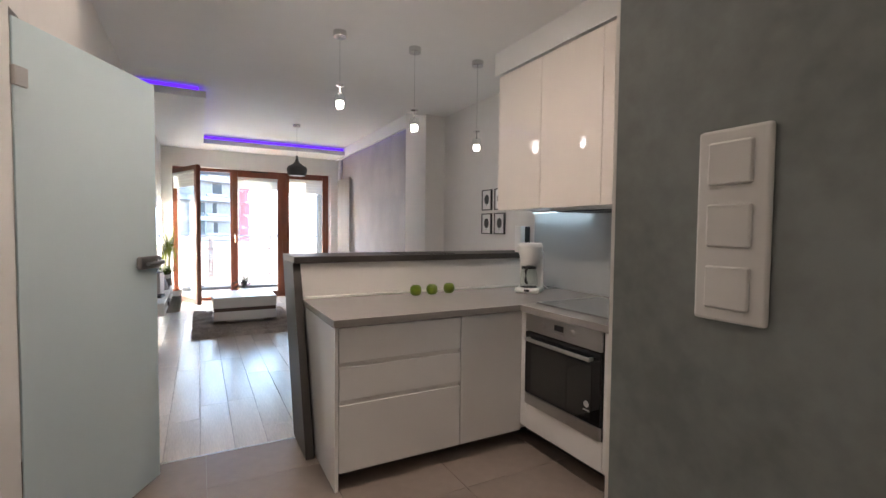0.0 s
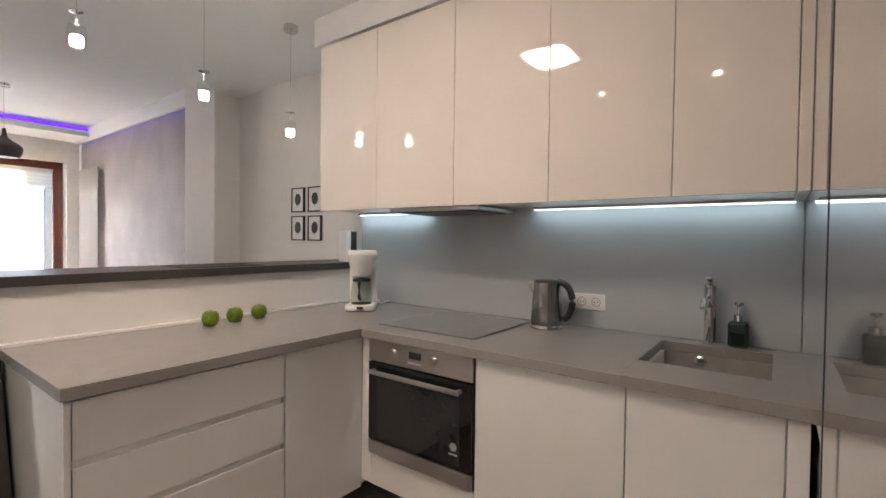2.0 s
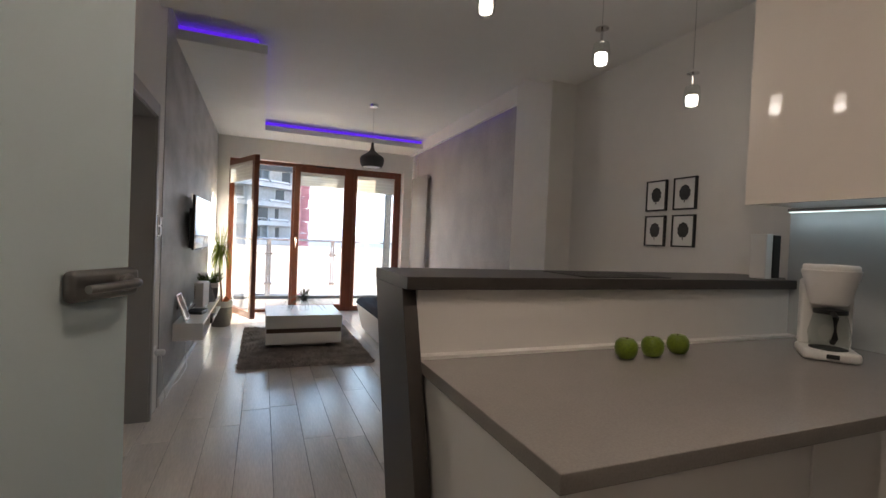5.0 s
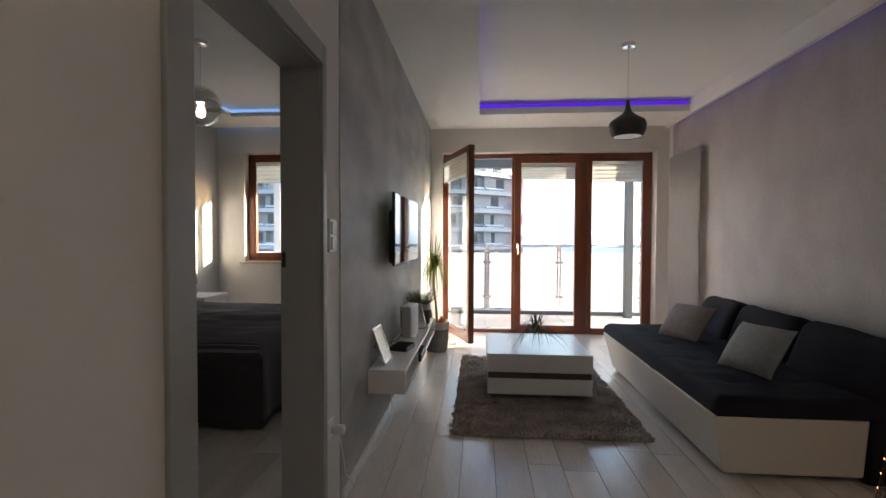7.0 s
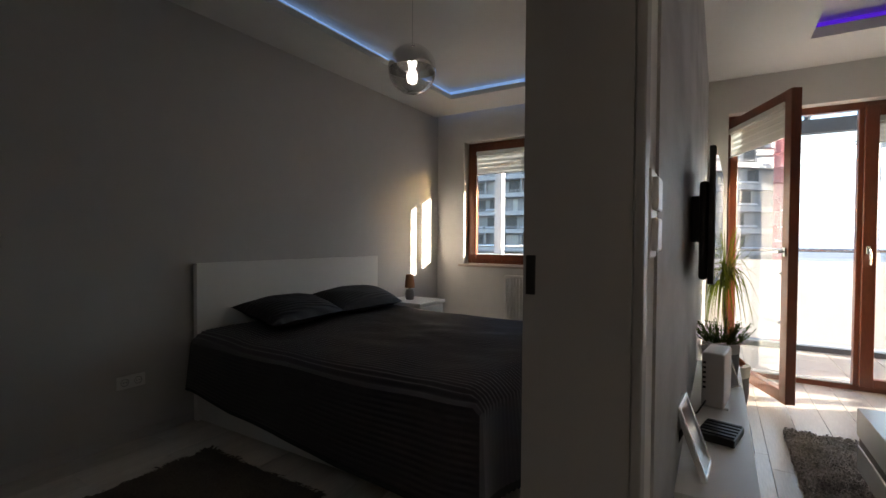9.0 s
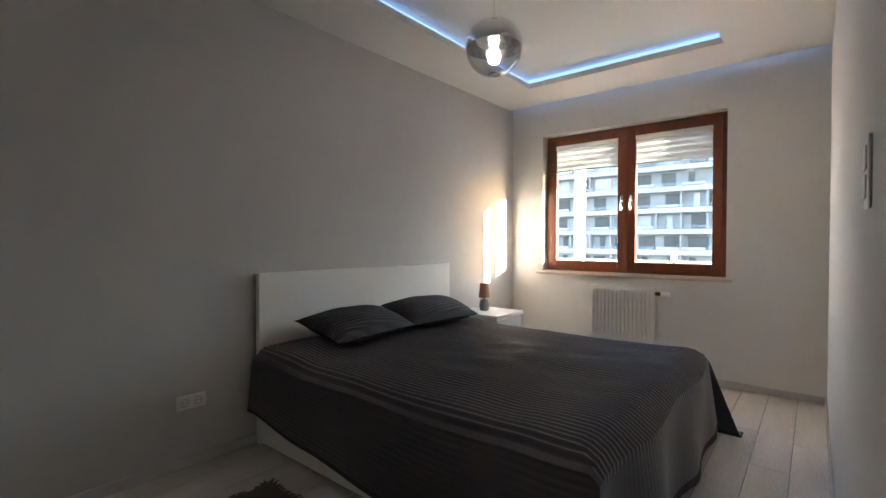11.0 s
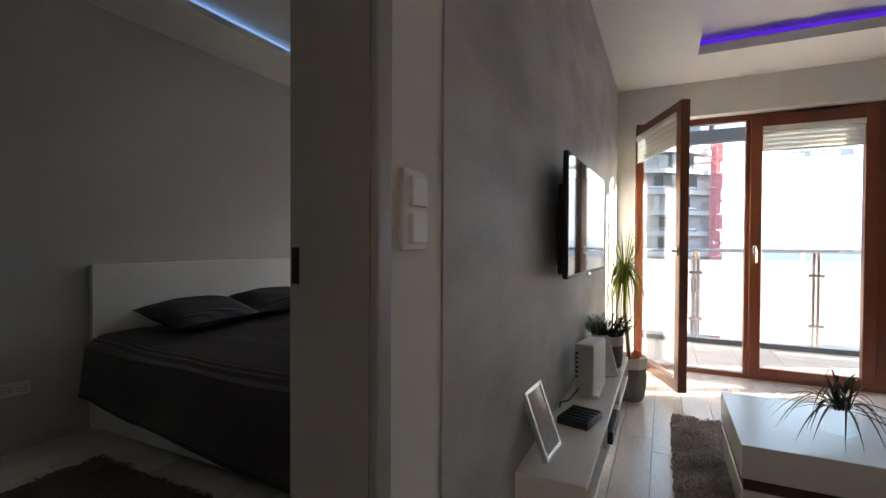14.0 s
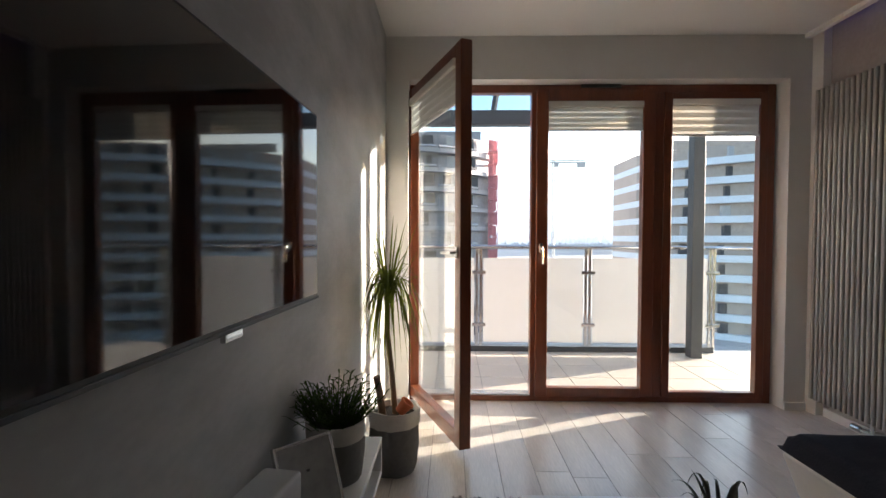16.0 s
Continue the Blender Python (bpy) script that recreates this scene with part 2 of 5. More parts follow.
# blue bands and brown walls lightened in colour to pass for haze
FACADE_BLUE = mat("hazed_blue_render", (0.62, 0.68, 0.75), 0.8, vary=0.06, scale=0.5)
FACADE_BROWN = mat("hazed_brown_cladding", (0.42, 0.35, 0.31), 0.8, vary=0.2, scale=0.7)
# solid window boxes coloured dark in place of the shade inside openings
HOLE = mat("dark_window_hole", (0.055, 0.056, 0.064), 0.5, vary=0.3, scale=0.4)
NET = mat("red_scaffold_net", (0.5, 0.2, 0.22), 0.9, vary=0.3, scale=0.8)
# ground colour raised so the far strip fades like haze
GROUND = mat("hazed_winter_ground", (0.42, 0.42, 0.41), 0.95, vary=0.3, scale=0.05)
# trees glow pale blue in place of distance haze
WOODS = glow("far_woods_haze_glow", (0.70, 0.74, 0.80), 0.11)
SHUTTER = mat("grey_window_panel", (0.4, 0.4, 0.41), 0.6, vary=0.2, scale=0.5)
STEEL_GREY = mat("dark_grey_steel", (0.05, 0.056, 0.062), 0.45, vary=0.08, scale=5)
STAINLESS = mat("satin_stainless", (0.6, 0.6, 0.6), 0.25, 1.0, vary=0.03)
CRANE = mat("grey_crane_steel", (0.34, 0.35, 0.37), 0.6, vary=0.1)
PANE = glass("window_glass")
PANE_TINT = glass("canopy_glass", (0.72, 0.82, 0.9))
JAR = glass("jar_glass", (0.93, 0.96, 0.95))
FROST = sheer("frosted_balcony_panel", (0.66, 0.67, 0.68), 0.5)
FROST_DOOR = sheer("frosted_door_glass", (0.7, 0.82, 0.85), 0.25, 0.02)
BLIND = sheer("cream_blind_cloth", (0.75, 0.72, 0.67), 0.35, 0.04)
BLIND_SHEER = sheer("sheer_blind_cloth", (0.82, 0.79, 0.74), 0.6, 0.04)
LEAF = sheer("dark_green_leaf", (0.06, 0.115, 0.02), 0.35, 0.5)
LEAF_PALE = sheer("yellow_green_leaf", (0.17, 0.21, 0.03), 0.45, 0.4)
LED_PURPLE, LED_ICE = glow("purple_led", (0.13, 0.025, 0.9), 0.055), glow("ice_blue_led", (0.3, 0.55, 1.0), 0.06)
LED_WHITE = glow("cool_white_led", (0.72, 0.93, 1.0), 0.13)
BULB = glow("lit_bulb_glass", (1.0, 0.95, 0.87), 0.75)
LAMP_GLOW = glow("lit_satin_lamp_glass", (1.0, 0.86, 0.73), 2.75)
PANEL_GLOW = glow("lit_lamp_panel", (1.0, 0.85, 0.65), 1.5)


# ---- building helpers ----
class Form:
    """A bmesh that grows by shaped pieces."""

    def __init__(self):
        self.bm = bmesh.new()

    def box(self, x0, x1, y0, y1, z0, z1, bevel=0.0, m=None, seg=2):
        t = bmesh.new()
        bmesh.ops.create_cube(t, size=1)
        for v in t.verts:
            v.co = Vector(((x0 + x1) / 2 + v.co.x * (x1 - x0), (y0 + y1) / 2 + v.co.y * (y1 - y0), (z0 + z1) / 2 + v.co.z * (z1 - z0)))
        if bevel:
            bmesh.ops.bevel(t, geom=t.edges[:], offset=bevel, segments=seg, affect="EDGES", profile=0.5)
        return self.add(t, m)

    def add(self, t, m=None):
        if m is not None:
            t.transform(m)
        me = bpy.data.meshes.new("t")
        t.to_mesh(me)
        t.free()
        self.bm.from_mesh(me)
        bpy.data.meshes.remove(me)
        return self

    def lathe(self, profile, at=(0, 0, 0), seg=24, m=None):
        t = bmesh.new()
        rings = []
        for r, z in profile:
            rings.append([t.verts.new((r * math.cos(2 * math.pi * k / seg), r * math.sin(2 * math.pi * k / seg), z)) for k in range(seg)] if r > 1e-5 else [t.verts.new((0, 0, z))])
        for a, b in zip(rings, rings[1:]):
            for k in range(seg):
                if len(a) == 1 and len(b) == 1:
                    continue
                if len(a) == 1:
                    t.faces.new((a[0], b[(k + 1) % seg], b[k]))
                elif len(b) == 1:
                    t.faces.new((a[k], a[(k + 1) % seg], b[0]))
                else:
                    t.faces.new((a[k], a[(k + 1) % seg], b[(k + 1) % seg], b[k]))
        bmesh.ops.recalc_face_normals(t, faces=t.faces[:])
        return self.add(t, Matrix.Translation(at) @ (m or Matrix.Identity(4)))

    def tube(self, pts, r, seg=8, r_end=None):
        t = bmesh.new()
        pts = [Vector(p) for p in pts]
        rings = []
        for i, p in enumerate(pts):
            d = (pts[min(i + 1, len(pts) - 1)] - pts[max(i - 1, 0)]).normalized()
            side = d.cross(Vector((0, 0, 1)))
            side = side.normalized() if side.length > 1e-4 else Vector((1, 0, 0))
            up = side.cross(d)
            rr = r + ((r_end if r_end is not None else r) - r) * i / max(1, len(pts) - 1)
            rings.append([t.verts.new(p + rr * (side * math.cos(2 * math.pi * k / seg) + up * math.sin(2 * math.pi * k / seg))) for k in range(seg)])
        for a, b in zip(rings, rings[1:]):
            for k in range(seg):
                t.faces.new((a[k], a[(k + 1) % seg], b[(k + 1) % seg], b[k]))
        t.faces.new(rings[0][::-1])
        t.faces.new(rings[-1])
        bmesh.ops.recalc_face_normals(t, faces=t.faces[:])
        return self.add(t)

    def blade(self, root, tip, width, sag, steps=5):
        """A long leaf that arches from root to tip."""
        root, tip = Vector(root), Vector(tip)
        d = tip - root
        side = d.cross(Vector((0, 0, 1)))
        side = side.normalized() if side.length > 1e-4 else Vector((1, 0, 0))
        rows = []
        for i in range(steps + 1):
            f = i / steps
            p = root + d * f + Vector((0, 0, sag * 4 * f * (1 - f)))
            w = width * (0.35 + 1.3 * f * (1 - f) * 2) * (1 - f) ** 0.5 + 0.0006
            rows.append((self.bm.verts.new(p - side * w / 2), self.bm.verts.new(p + Vector((0, 0, -w * 0.2))), self.bm.verts.new(p + side * w / 2)))
        for a, b in zip(rows, rows[1:]):
            self.bm.faces.new((a[0], a[1], b[1], b[0]))
            self.bm.faces.new((a[1], a[2], b[2], b[1]))
        return self


def mesh_object(name, form, material, smooth=False):
    me = bpy.data.meshes.new(name)
    bm, soft_normals = form.bm, []
    if smooth:
        bm.normal_update()
        area = {f: f.calc_area() for f in bm.faces}
        for f in bm.faces:
            for lo in f.loops:
                n = sum((g.normal * area[g] for g in lo.vert.link_faces if g.normal.dot(f.normal) > 0.67), Vector())
                soft_normals.append(n.normalized() if n.length > 1e-12 else f.normal.copy())
    bm.to_mesh(me)
    bm.free()
    me.materials.append(material)
    if smooth:
        me.shade_smooth()
        me.normals_split_custom_set(soft_normals)
    return new(name, me)


def part(name, form, material, parent, label="", smooth=True):
    ob = mesh_object(name, form, material, smooth)
    ob.parent = parent
    up = Matrix.Identity(4)
    p = parent
    while p:
        up = up @ Matrix.Translation(-p.location) if p.type == "EMPTY" else up
        p = p.parent
    ob.matrix_parent_inverse = up if parent.type == "EMPTY" else Matrix.Identity(4)
    return tagged(ob, label)


def thing(name, at, label, category, group="", kind=""):
    ob = new(name)
    ob.empty_display_size = 0.1
    ob.location = at
    return tagged(ob, label, category, group, kind)


def solo(name, form, material, label, category, group="", kind="", smooth=True):
    return tagged(mesh_object(name, form, material, smooth), label, category, group, kind)


def structure(name, form, material, label="", smooth=False):
    return tagged(mesh_object(name, form, material, smooth), label, "", "", "structure")


def F():
    return Form()

# ---- setting: walls, floors, ceilings ----
XL, XLB, YW, XR, XBED, H0, HK = -0.66, -0.80, 9.22, 2.50, -3.64, 2.745, 2.89
YB, YF = 9.55, 9.34          # outer face of the facade, inner face of the window frames
structure("wall_west_hall", F().box(XLB, XL, -1.7, 2.06, 0, HK), PAINT)
structure("wall_west_bath_head", F().box(XLB, XL, 2.06, 2.86, 2.11, HK), PAINT)
structure("wall_west_middle", F().box(XLB, XL, 2.86, 4.10, 0, HK), PAINT)
structure("wall_west_door_head", F().box(XLB, XL, 4.10, 4.985, 2.03, HK), PAINT)
structure("wall_west_switch_strip", F().box(XLB, XL, 4.985, 5.24, 0, HK), PAINT)
structure("wall_west_back", F().box(XLB, XLB + 0.03, 5.24, YW, 0, HK), PAINT)
structure("wall_west_plaster", F().box(XLB + 0.03, XL + 0.006, 5.24, YW, 0, HK), CONCRETE)
structure("wall_north_left", F().box(XLB, -0.49, YW, YB, 0, 3.0), PAINT)
structure("wall_north_head", F().box(-0.49, 2.29, YW, YB, 2.43, 3.0), PAINT)
structure("wall_north_right", F().box(2.29, 2.8, YW, YB, 0, 3.0), PAINT)
structure("wall_north_bedroom_left", F().box(XBED - 0.15, -3.26, YW, YB, 0, 3.0), PAINT)
structure("wall_north_bedroom_right", F().box(-1.49, XLB, YW, YB, 0, 3.0), PAINT)
structure("wall_north_bedroom_head", F().box(-3.26, -1.49, YW, YB, 2.455, 3.0), PAINT)
structure("wall_north_bedroom_below", F().box(-3.26, -1.49, YW, YB, 0, 0.955), PAINT)
structure("wall_bedroom_head", F().box(XBED - 0.15, XBED, 3.9, YW, 0, 3.0), GREY_PAINT)
structure("wall_bedroom_south", F().box(XBED, XLB, 3.9, 4.04, 0, 3.0), PAINT)
structure("wall_east_plaster", F().box(XR, 2.8, 5.55, 9.12, 0, 3.0), SOFA_PLASTER)
structure("wall_east_stub", F().box(2.445, 2.8, 9.12, YW, 0, 3.0), PAINT)
structure("wall_east_column", F().box(2.36, 2.8, 4.94, 5.55, 0, 3.0), PAINT)
structure("wall_east_dining", F().box(2.62, 2.8, 2.97, 4.94, 0, 3.0), PAINT)
structure("wall_east_kitchen", F().box(2.44, 2.8, 0.28, 2.97, 0, 3.0), PAINT)
structure("wall_kitchen_side", F().box(0.532, 2.44, 0.28, 0.41, 0, HK), PAINT)
structure("wall_hall_plaster", F().box(0.512, 0.70, -1.7, 0.28, 0, HK), HALL_PLASTER)
structure("wall_hall_plaster_end", F().box(0.517, 0.532, 0.28, 0.436, 0, HK), HALL_PLASTER)
structure("trim_corner_bead", F().box(0.519, 0.531, 0.436, 0.445, 0, H0), WHITE_MATT)
structure("wall_south", F().box(XLB, 0.70, -1.85, -1.7, 0, HK), PAINT)
structure("wall_bath_back", F().box(-2.2, -2.05, 1.5, 3.4, 0, HK), PAINT)
structure("wall_bath_side_a", F().box(-2.05, XLB, 1.5, 1.62, 0, HK), PAINT)
structure("wall_bath_side_b", F().box(-2.05, XLB, 3.28, 3.4, 0, HK), PAINT)
structure("floor_bath", F().box(-2.2, XLB, 1.5, 3.4, -0.1, 0), TILE)
structure("ceiling_bath", F().box(-2.2, XLB, 1.5, 3.4, 2.6, 2.75), CEILING)

structure("ceiling_kitchen", F().box(XLB, 2.8, -1.85, 5.02, H0, 3.0), CEILING)
structure("ceiling_living", F().box(XLB, 2.8, 5.02, YW, HK, 3.05), CEILING)
structure("ceiling_bedroom", F().box(XBED - 0.15, XLB, 3.9, YW, HK + 0.02, 3.05), CEILING)
# dropped rims with light coves
structure("ceiling_rim_west", F().box(XL, 0.0, 5.55, YW, H0, H0 + 0.075).box(XL, -0.09, 5.64, YW, H0 + 0.075, HK), CEILING)
structure("ceiling_rim_north", F().box(0.0, 2.385, 8.53, YW, H0, H0 + 0.075).box(-0.09, 2.385, 8.62, YW, H0 + 0.075, HK), CEILING)
structure("ceiling_rim_east", F().box(2.385, 2.425, 5.02, YW, H0 - 0.03, HK), CEILING)
# tall bands glow in place of cove faces that hidden strips light
solo("led_strip", F().box(-0.088, -0.07, 5.66, 8.6, H0 + 0.09, HK - 0.012), LED_PURPLE, "glowing purple band for the cove face lit by a hidden strip", "light strip", "ceiling cove lights")
solo("led_strip", F().box(XL, -0.07, 5.622, 5.638, H0 + 0.09, HK - 0.012), LED_PURPLE, "glowing purple band for the lit face at the cove end", "light strip", "ceiling cove lights")
solo("led_strip", F().box(-0.06, 2.38, 8.602, 8.618, H0 + 0.09, HK - 0.012), LED_PURPLE, "glowing purple band for the cove face lit by a hidden strip", "light strip", "ceiling cove lights")
solo("led_strip", F().box(2.43, 2.45, 5.56, 9.1, H0 + 0.03, H0 + 0.05), LED_PURPLE, "purple light strip hidden beside the plaster wall", "light strip", "ceiling cove lights")
ZB = 2.797
structure("ceiling_rim_bedroom_west", F().box(XBED, -3.10, 4.04, 9.15, ZB, ZB + 0.05).box(XBED, -3.18, 4.04, 9.15, ZB + 0.05, HK + 0.02), CEILING)
structure("ceiling_rim_bedroom_north", F().box(-3.10, -1.443, 8.61, 9.15, ZB, ZB + 0.05).box(-3.18, -1.443, 8.69, 9.15, ZB + 0.05, HK + 0.02), CEILING)
structure("ceiling_rim_bedroom_east", F().box(-1.443, XLB, 4.04, 9.15, ZB, HK + 0.02), CEILING)
structure("ceiling_rim_bedroom_south", F().box(-3.10, -1.443, 4.04, 4.9, ZB, HK + 0.02), CEILING)
# same here: the two cove bands glow for the lit faces
solo("led_strip", F().box(-3.178, -3.16, 4.95, 8.66, ZB + 0.06, HK + 0.01), LED_ICE, "glowing ice-blue band for the lit face of the bedroom cove", "light strip", "bedroom cove lights")
solo("led_strip", F().box(-3.15, -1.45, 8.67, 8.688, ZB + 0.06, HK + 0.01), LED_ICE, "glowing ice-blue band for the lit face of the bedroom cove", "light strip", "bedroom cove lights")
solo("led_strip", F().box(XBED + 0.05, XLB - 0.05, 9.155, 9.17, ZB + 0.03, ZB + 0.045), LED_ICE, "ice-blue light strip washing the window wall", "light strip", "bedroom cove lights")

for name, x0, x1, y0, y1 in (("baseboard_west", XL + 0.006, XL + 0.02, 5.245, YW - 0.014), ("baseboard_east", XR - 0.014, XR, 5.55, 9.106),
                             ("baseboard_bedroom", XBED, XBED + 0.014, 4.04, YW - 0.014), ("baseboard_bedroom_east", XLB - 0.014, XLB, 5.1, YW - 0.014)):
    structure(name, F().box(x0, x1, y0, y1, 0, 0.06, 0.003), GREY_PAINT if "bedroom" in name else WHITE_MATT)
for name, x0, x1 in (("baseboard_north_left", XL + 0.006, -0.49), ("baseboard_north_right", 2.29, 2.445), ("baseboard_bedroom_north", XBED + 0.014, XLB)):
    structure(name, F().box(x0, x1, YW - 0.014, YW, 0, 0.06, 0.003), GREY_PAINT if "bedroom" in name else WHITE_MATT)
structure("threshold_strip", F().box(XL, 0.44, 2.883, 2.90, -0.004, 0.003, 0.001), STAINLESS)

# ---- balcony door wall ----
def pane_frame(x0, x1, z0, z1, y0, y1, w, wt=None, wb=None):
    f = F()
    wt, wb = wt or w, wb or w
    f.box(x0, x0 + w, y0, y1, z0, z1, 0.006).box(x1 - w, x1, y0, y1, z0, z1, 0.006)
    f.box(x0 + w, x1 - w, y0 + 0.003, y1 - 0.003, z1 - wt, z1, 0.006).box(x0 + w, x1 - w, y0 + 0.003, y1 - 0.003, z0, z0 + wb, 0.006)
    return f


def zebra_blind(x0, x1, z1, z0, y, parent):
    part("blind_cassette", F().box(x0, x1, y - 0.02, y + 0.02, z1 - 0.05, z1, 0.008), BLIND, parent, "cream blind cassette")
    n = 4
    step = (z1 - 0.05 - z0) / n
    for k in range(n):
        zz = z1 - 0.05 - k * step
        part("blind_band", F().box(x0 + 0.005, x1 - 0.005, y - 0.002, y, zz - step * 0.62, zz), BLIND, parent)
        part("sheer_band", F().box(x0 + 0.005, x1 - 0.005, y + 0.001, y + 0.002, zz - step, zz - step * 0.62), BLIND_SHEER, parent)
    part("bottom_bar", F().box(x0, x1, y - 0.008, y + 0.006, z0 - 0.014, z0, 0.003), WHITE_MATT, parent)


def lever(f, x, y, z, s=1, drop=True):
    f.box(x - 0.014, x + 0.014, y - 0.012, y, z - 0.035, z + 0.035, 0.005)
    if drop:
        f.tube([(x, y - 0.01, z), (x, y - 0.045, z), (x + 0.004 * s, y - 0.05, z - 0.03), (x + 0.006 * s, y - 0.05, z - 0.12)], 0.009, 8)
    else:
        f.tube([(x, y - 0.01, z), (x, y - 0.045, z), (x + 0.03 * s, y - 0.05, z), (x + 0.12 * s, y - 0.05, z - 0.004)], 0.009, 8)
    return f


win = thing("window_1", (0.9, YF, 0), "three-part mahogany-framed balcony door wall", "balcony door", kind="structure")
part("window_frame", F().box(-0.49, -0.43, YF, YF + 0.08, 0, 2.43, 0.006).box(2.215, 2.275, YF, YF + 0.08, 0, 2.43, 0.006)
     .box(-0.43, 2.215, YF + 0.003, YF + 0.077, 2.37, 2.43, 0.006).box(-0.43, 2.215, YF + 0.003, YF + 0.077, 0, 0.045, 0.006)
     .box(0.44, 0.475, YF + 0.001, YF + 0.079, 0.045, 2.37, 0.004).box(1.365, 1.44, YF - 0.004, YF + 0.083, 0.045, 2.37, 0.006), MAHOGANY, win)
leaf2 = part("door_leaf", pane_frame(0.475, 1.365, 0.045, 2.39, YF - 0.03, YF + 0.04, 0.09, 0.1, 0.07), MAHOGANY, win)
part("pane", F().box(0.565, 1.275, YF + 0.002, YF + 0.008, 0.115, 2.29), PANE, leaf2)
part("handle", lever(F(), 0.512, YF - 0.03, 1.19), CHROME, leaf2, "satin lever handle")
fix3 = part("fixed_leaf", pane_frame(1.44, 2.215, 0.045, 2.37, YF - 0.01, YF + 0.05, 0.062, 0.06, 0.04), MAHOGANY, win)
part("pane", F().box(1.502, 2.153, YF + 0.018, YF + 0.024, 0.085, 2.31), PANE, fix3)
part("vent_slot", F().box(0.8, 1.1, YF - 0.042, YF - 0.03, 2.395, 2.42, 0.003), BLACK, win)
part("threshold", F().box(-0.43, 0.44, YF - 0.005, YF + 0.09, 0.045, 0.058, 0.002), STAINLESS, win)
zebra_blind(0.56, 1.28, 2.30, 2.09, YF - 0.012, win)
zebra_blind(1.50, 2.155, 2.32, 2.055, YF + 0.005, win)

# the open leaf, turned into the room
HX, HY, EX, EY = -0.475, 9.335, -0.085, 8.39
LW = math.hypot(EX - HX, EY - HY)
leaf1 = thing("door_1", (HX, HY, 0), "open mahogany balcony door leaf with glass and a blind", "balcony door", kind="structure")
part("door_leaf", pane_frame(0, LW, 0.06, 2.37, -0.035, 0.035, 0.085, 0.09, 0.09), MAHOGANY, leaf1)
part("pane", F().box(0.085, LW - 0.085, -0.003, 0.003, 0.15, 2.28), PANE, leaf1)
part("handle", lever(F(), LW - 0.04, -0.035, 1.18, -1, False), CHROME, leaf1, "satin lever handle")
zebra_blind(0.08, LW - 0.08, 2.29, 2.04, -0.03, leaf1)
for k in (0.25, 1.2, 2.1):
    part("hinge", F().box(-0.012, 0.012, -0.05, -0.036, k, k + 0.1, 0.004), STEEL_GREY, leaf1)
for o in leaf1.children:
    o.matrix_parent_inverse = Matrix.Identity(4)
leaf1.rotation_euler = (0, 0, math.atan2(EY - HY, EX - HX))

# ---- bedroom window ----
bw = thing("window_2", (-2.37, YF, 0.96), "mahogany-framed double casement bedroom window", "window", kind="structure")
part("window_frame", pane_frame(-3.26, -1.49, 0.955, 2.455, YF, YF + 0.08, 0.05), MAHOGANY, bw)
for x0, x1 in ((-3.21, -2.39), (-2.36, -1.54)):
    s = part("sash", pane_frame(x0, x1, 1.0, 2.41, YF - 0.025, YF + 0.03, 0.075), MAHOGANY, bw)
    part("pane", F().box(x0 + 0.075, x1 - 0.075, YF + 0.0, YF + 0.006, 1.075, 2.335), PANE, s)
    zebra_blind(x0 + 0.07, x1 - 0.07, 2.345, 2.07, YF - 0.012, bw)
part("mullion", F().box(-2.395, -2.355, YF - 0.04, YF - 0.026, 1.0, 2.41, 0.006), MAHOGANY, bw)
for x in (-2.42, -2.33):
    part("handle", lever(F(), x, YF - 0.025, 1.72), CHROME, bw, "chrome lever handle")
part("vent_slot", F().box(-2.1, -1.75, YF - 0.035, YF - 0.025, 2.415, 2.44, 0.003), STRIP_WOOD, bw)
part("window_sill", F().box(-3.31, -1.44, YW - 0.05, YW, 0.925, 0.953, 0.006).box(-3.26, -1.49, YW, YF, 0.955, 0.962), mat("beige_stone_sill", (0.55, 0.45, 0.38), 0.35, vary=0.15, scale=20), bw, "beige stone sill")

# ---- bedroom door casing and frosted hall door ----
cas = thing("door_frame", (XL, 4.5, 0), "silver-grey door casing without a leaf", "door frame", kind="structure")
JAMB = mat("silver_grey_door_veneer", (0.33, 0.325, 0.315), 0.4, vary=0.02, scale=6)
part("casing", F().box(XL, XL + 0.016, 4.02, 4.115, 0, 2.10, 0.004).box(XL, XL + 0.016, 4.975, 5.02, 0, 2.10, 0.004).box(XL, XL + 0.0155, 4.115, 4.975, 2.015, 2.10, 0.004), JAMB, cas)
part("jamb", F().box(XLB - 0.03, XL, 4.10, 4.125, 0, 2.03).box(XLB - 0.03, XL, 4.974, 4.985, 0, 2.03).box(XLB - 0.03, XL, 4.125, 4.974, 2.005, 2.03), JAMB, cas)
part("casing", F().box(XLB - 0.03, XLB - 0.014, 4.985, 5.06, 0, 2.10, 0.004), JAMB, cas)
part("strike_plate", F().box(XLB - 0.024, XLB - 0.008, 4.970, 4.974, 1.165, 1.23, 0.001), BLACK, cas, "black strike plate")

gd = thing("door_2", (-0.655, 2.06, 0), "ajar frosted glass door with a steel handle", "glass door", kind="structure")
GL = 0.785
part("pane", F().box(0, GL, -0.004, 0.004, 0.012, 2.08, 0.0015), FROST_DOOR, gd)
LOCK = mat("dark_satin_steel", (0.3, 0.29, 0.28), 0.3, 1.0, vary=0.05, scale=30)
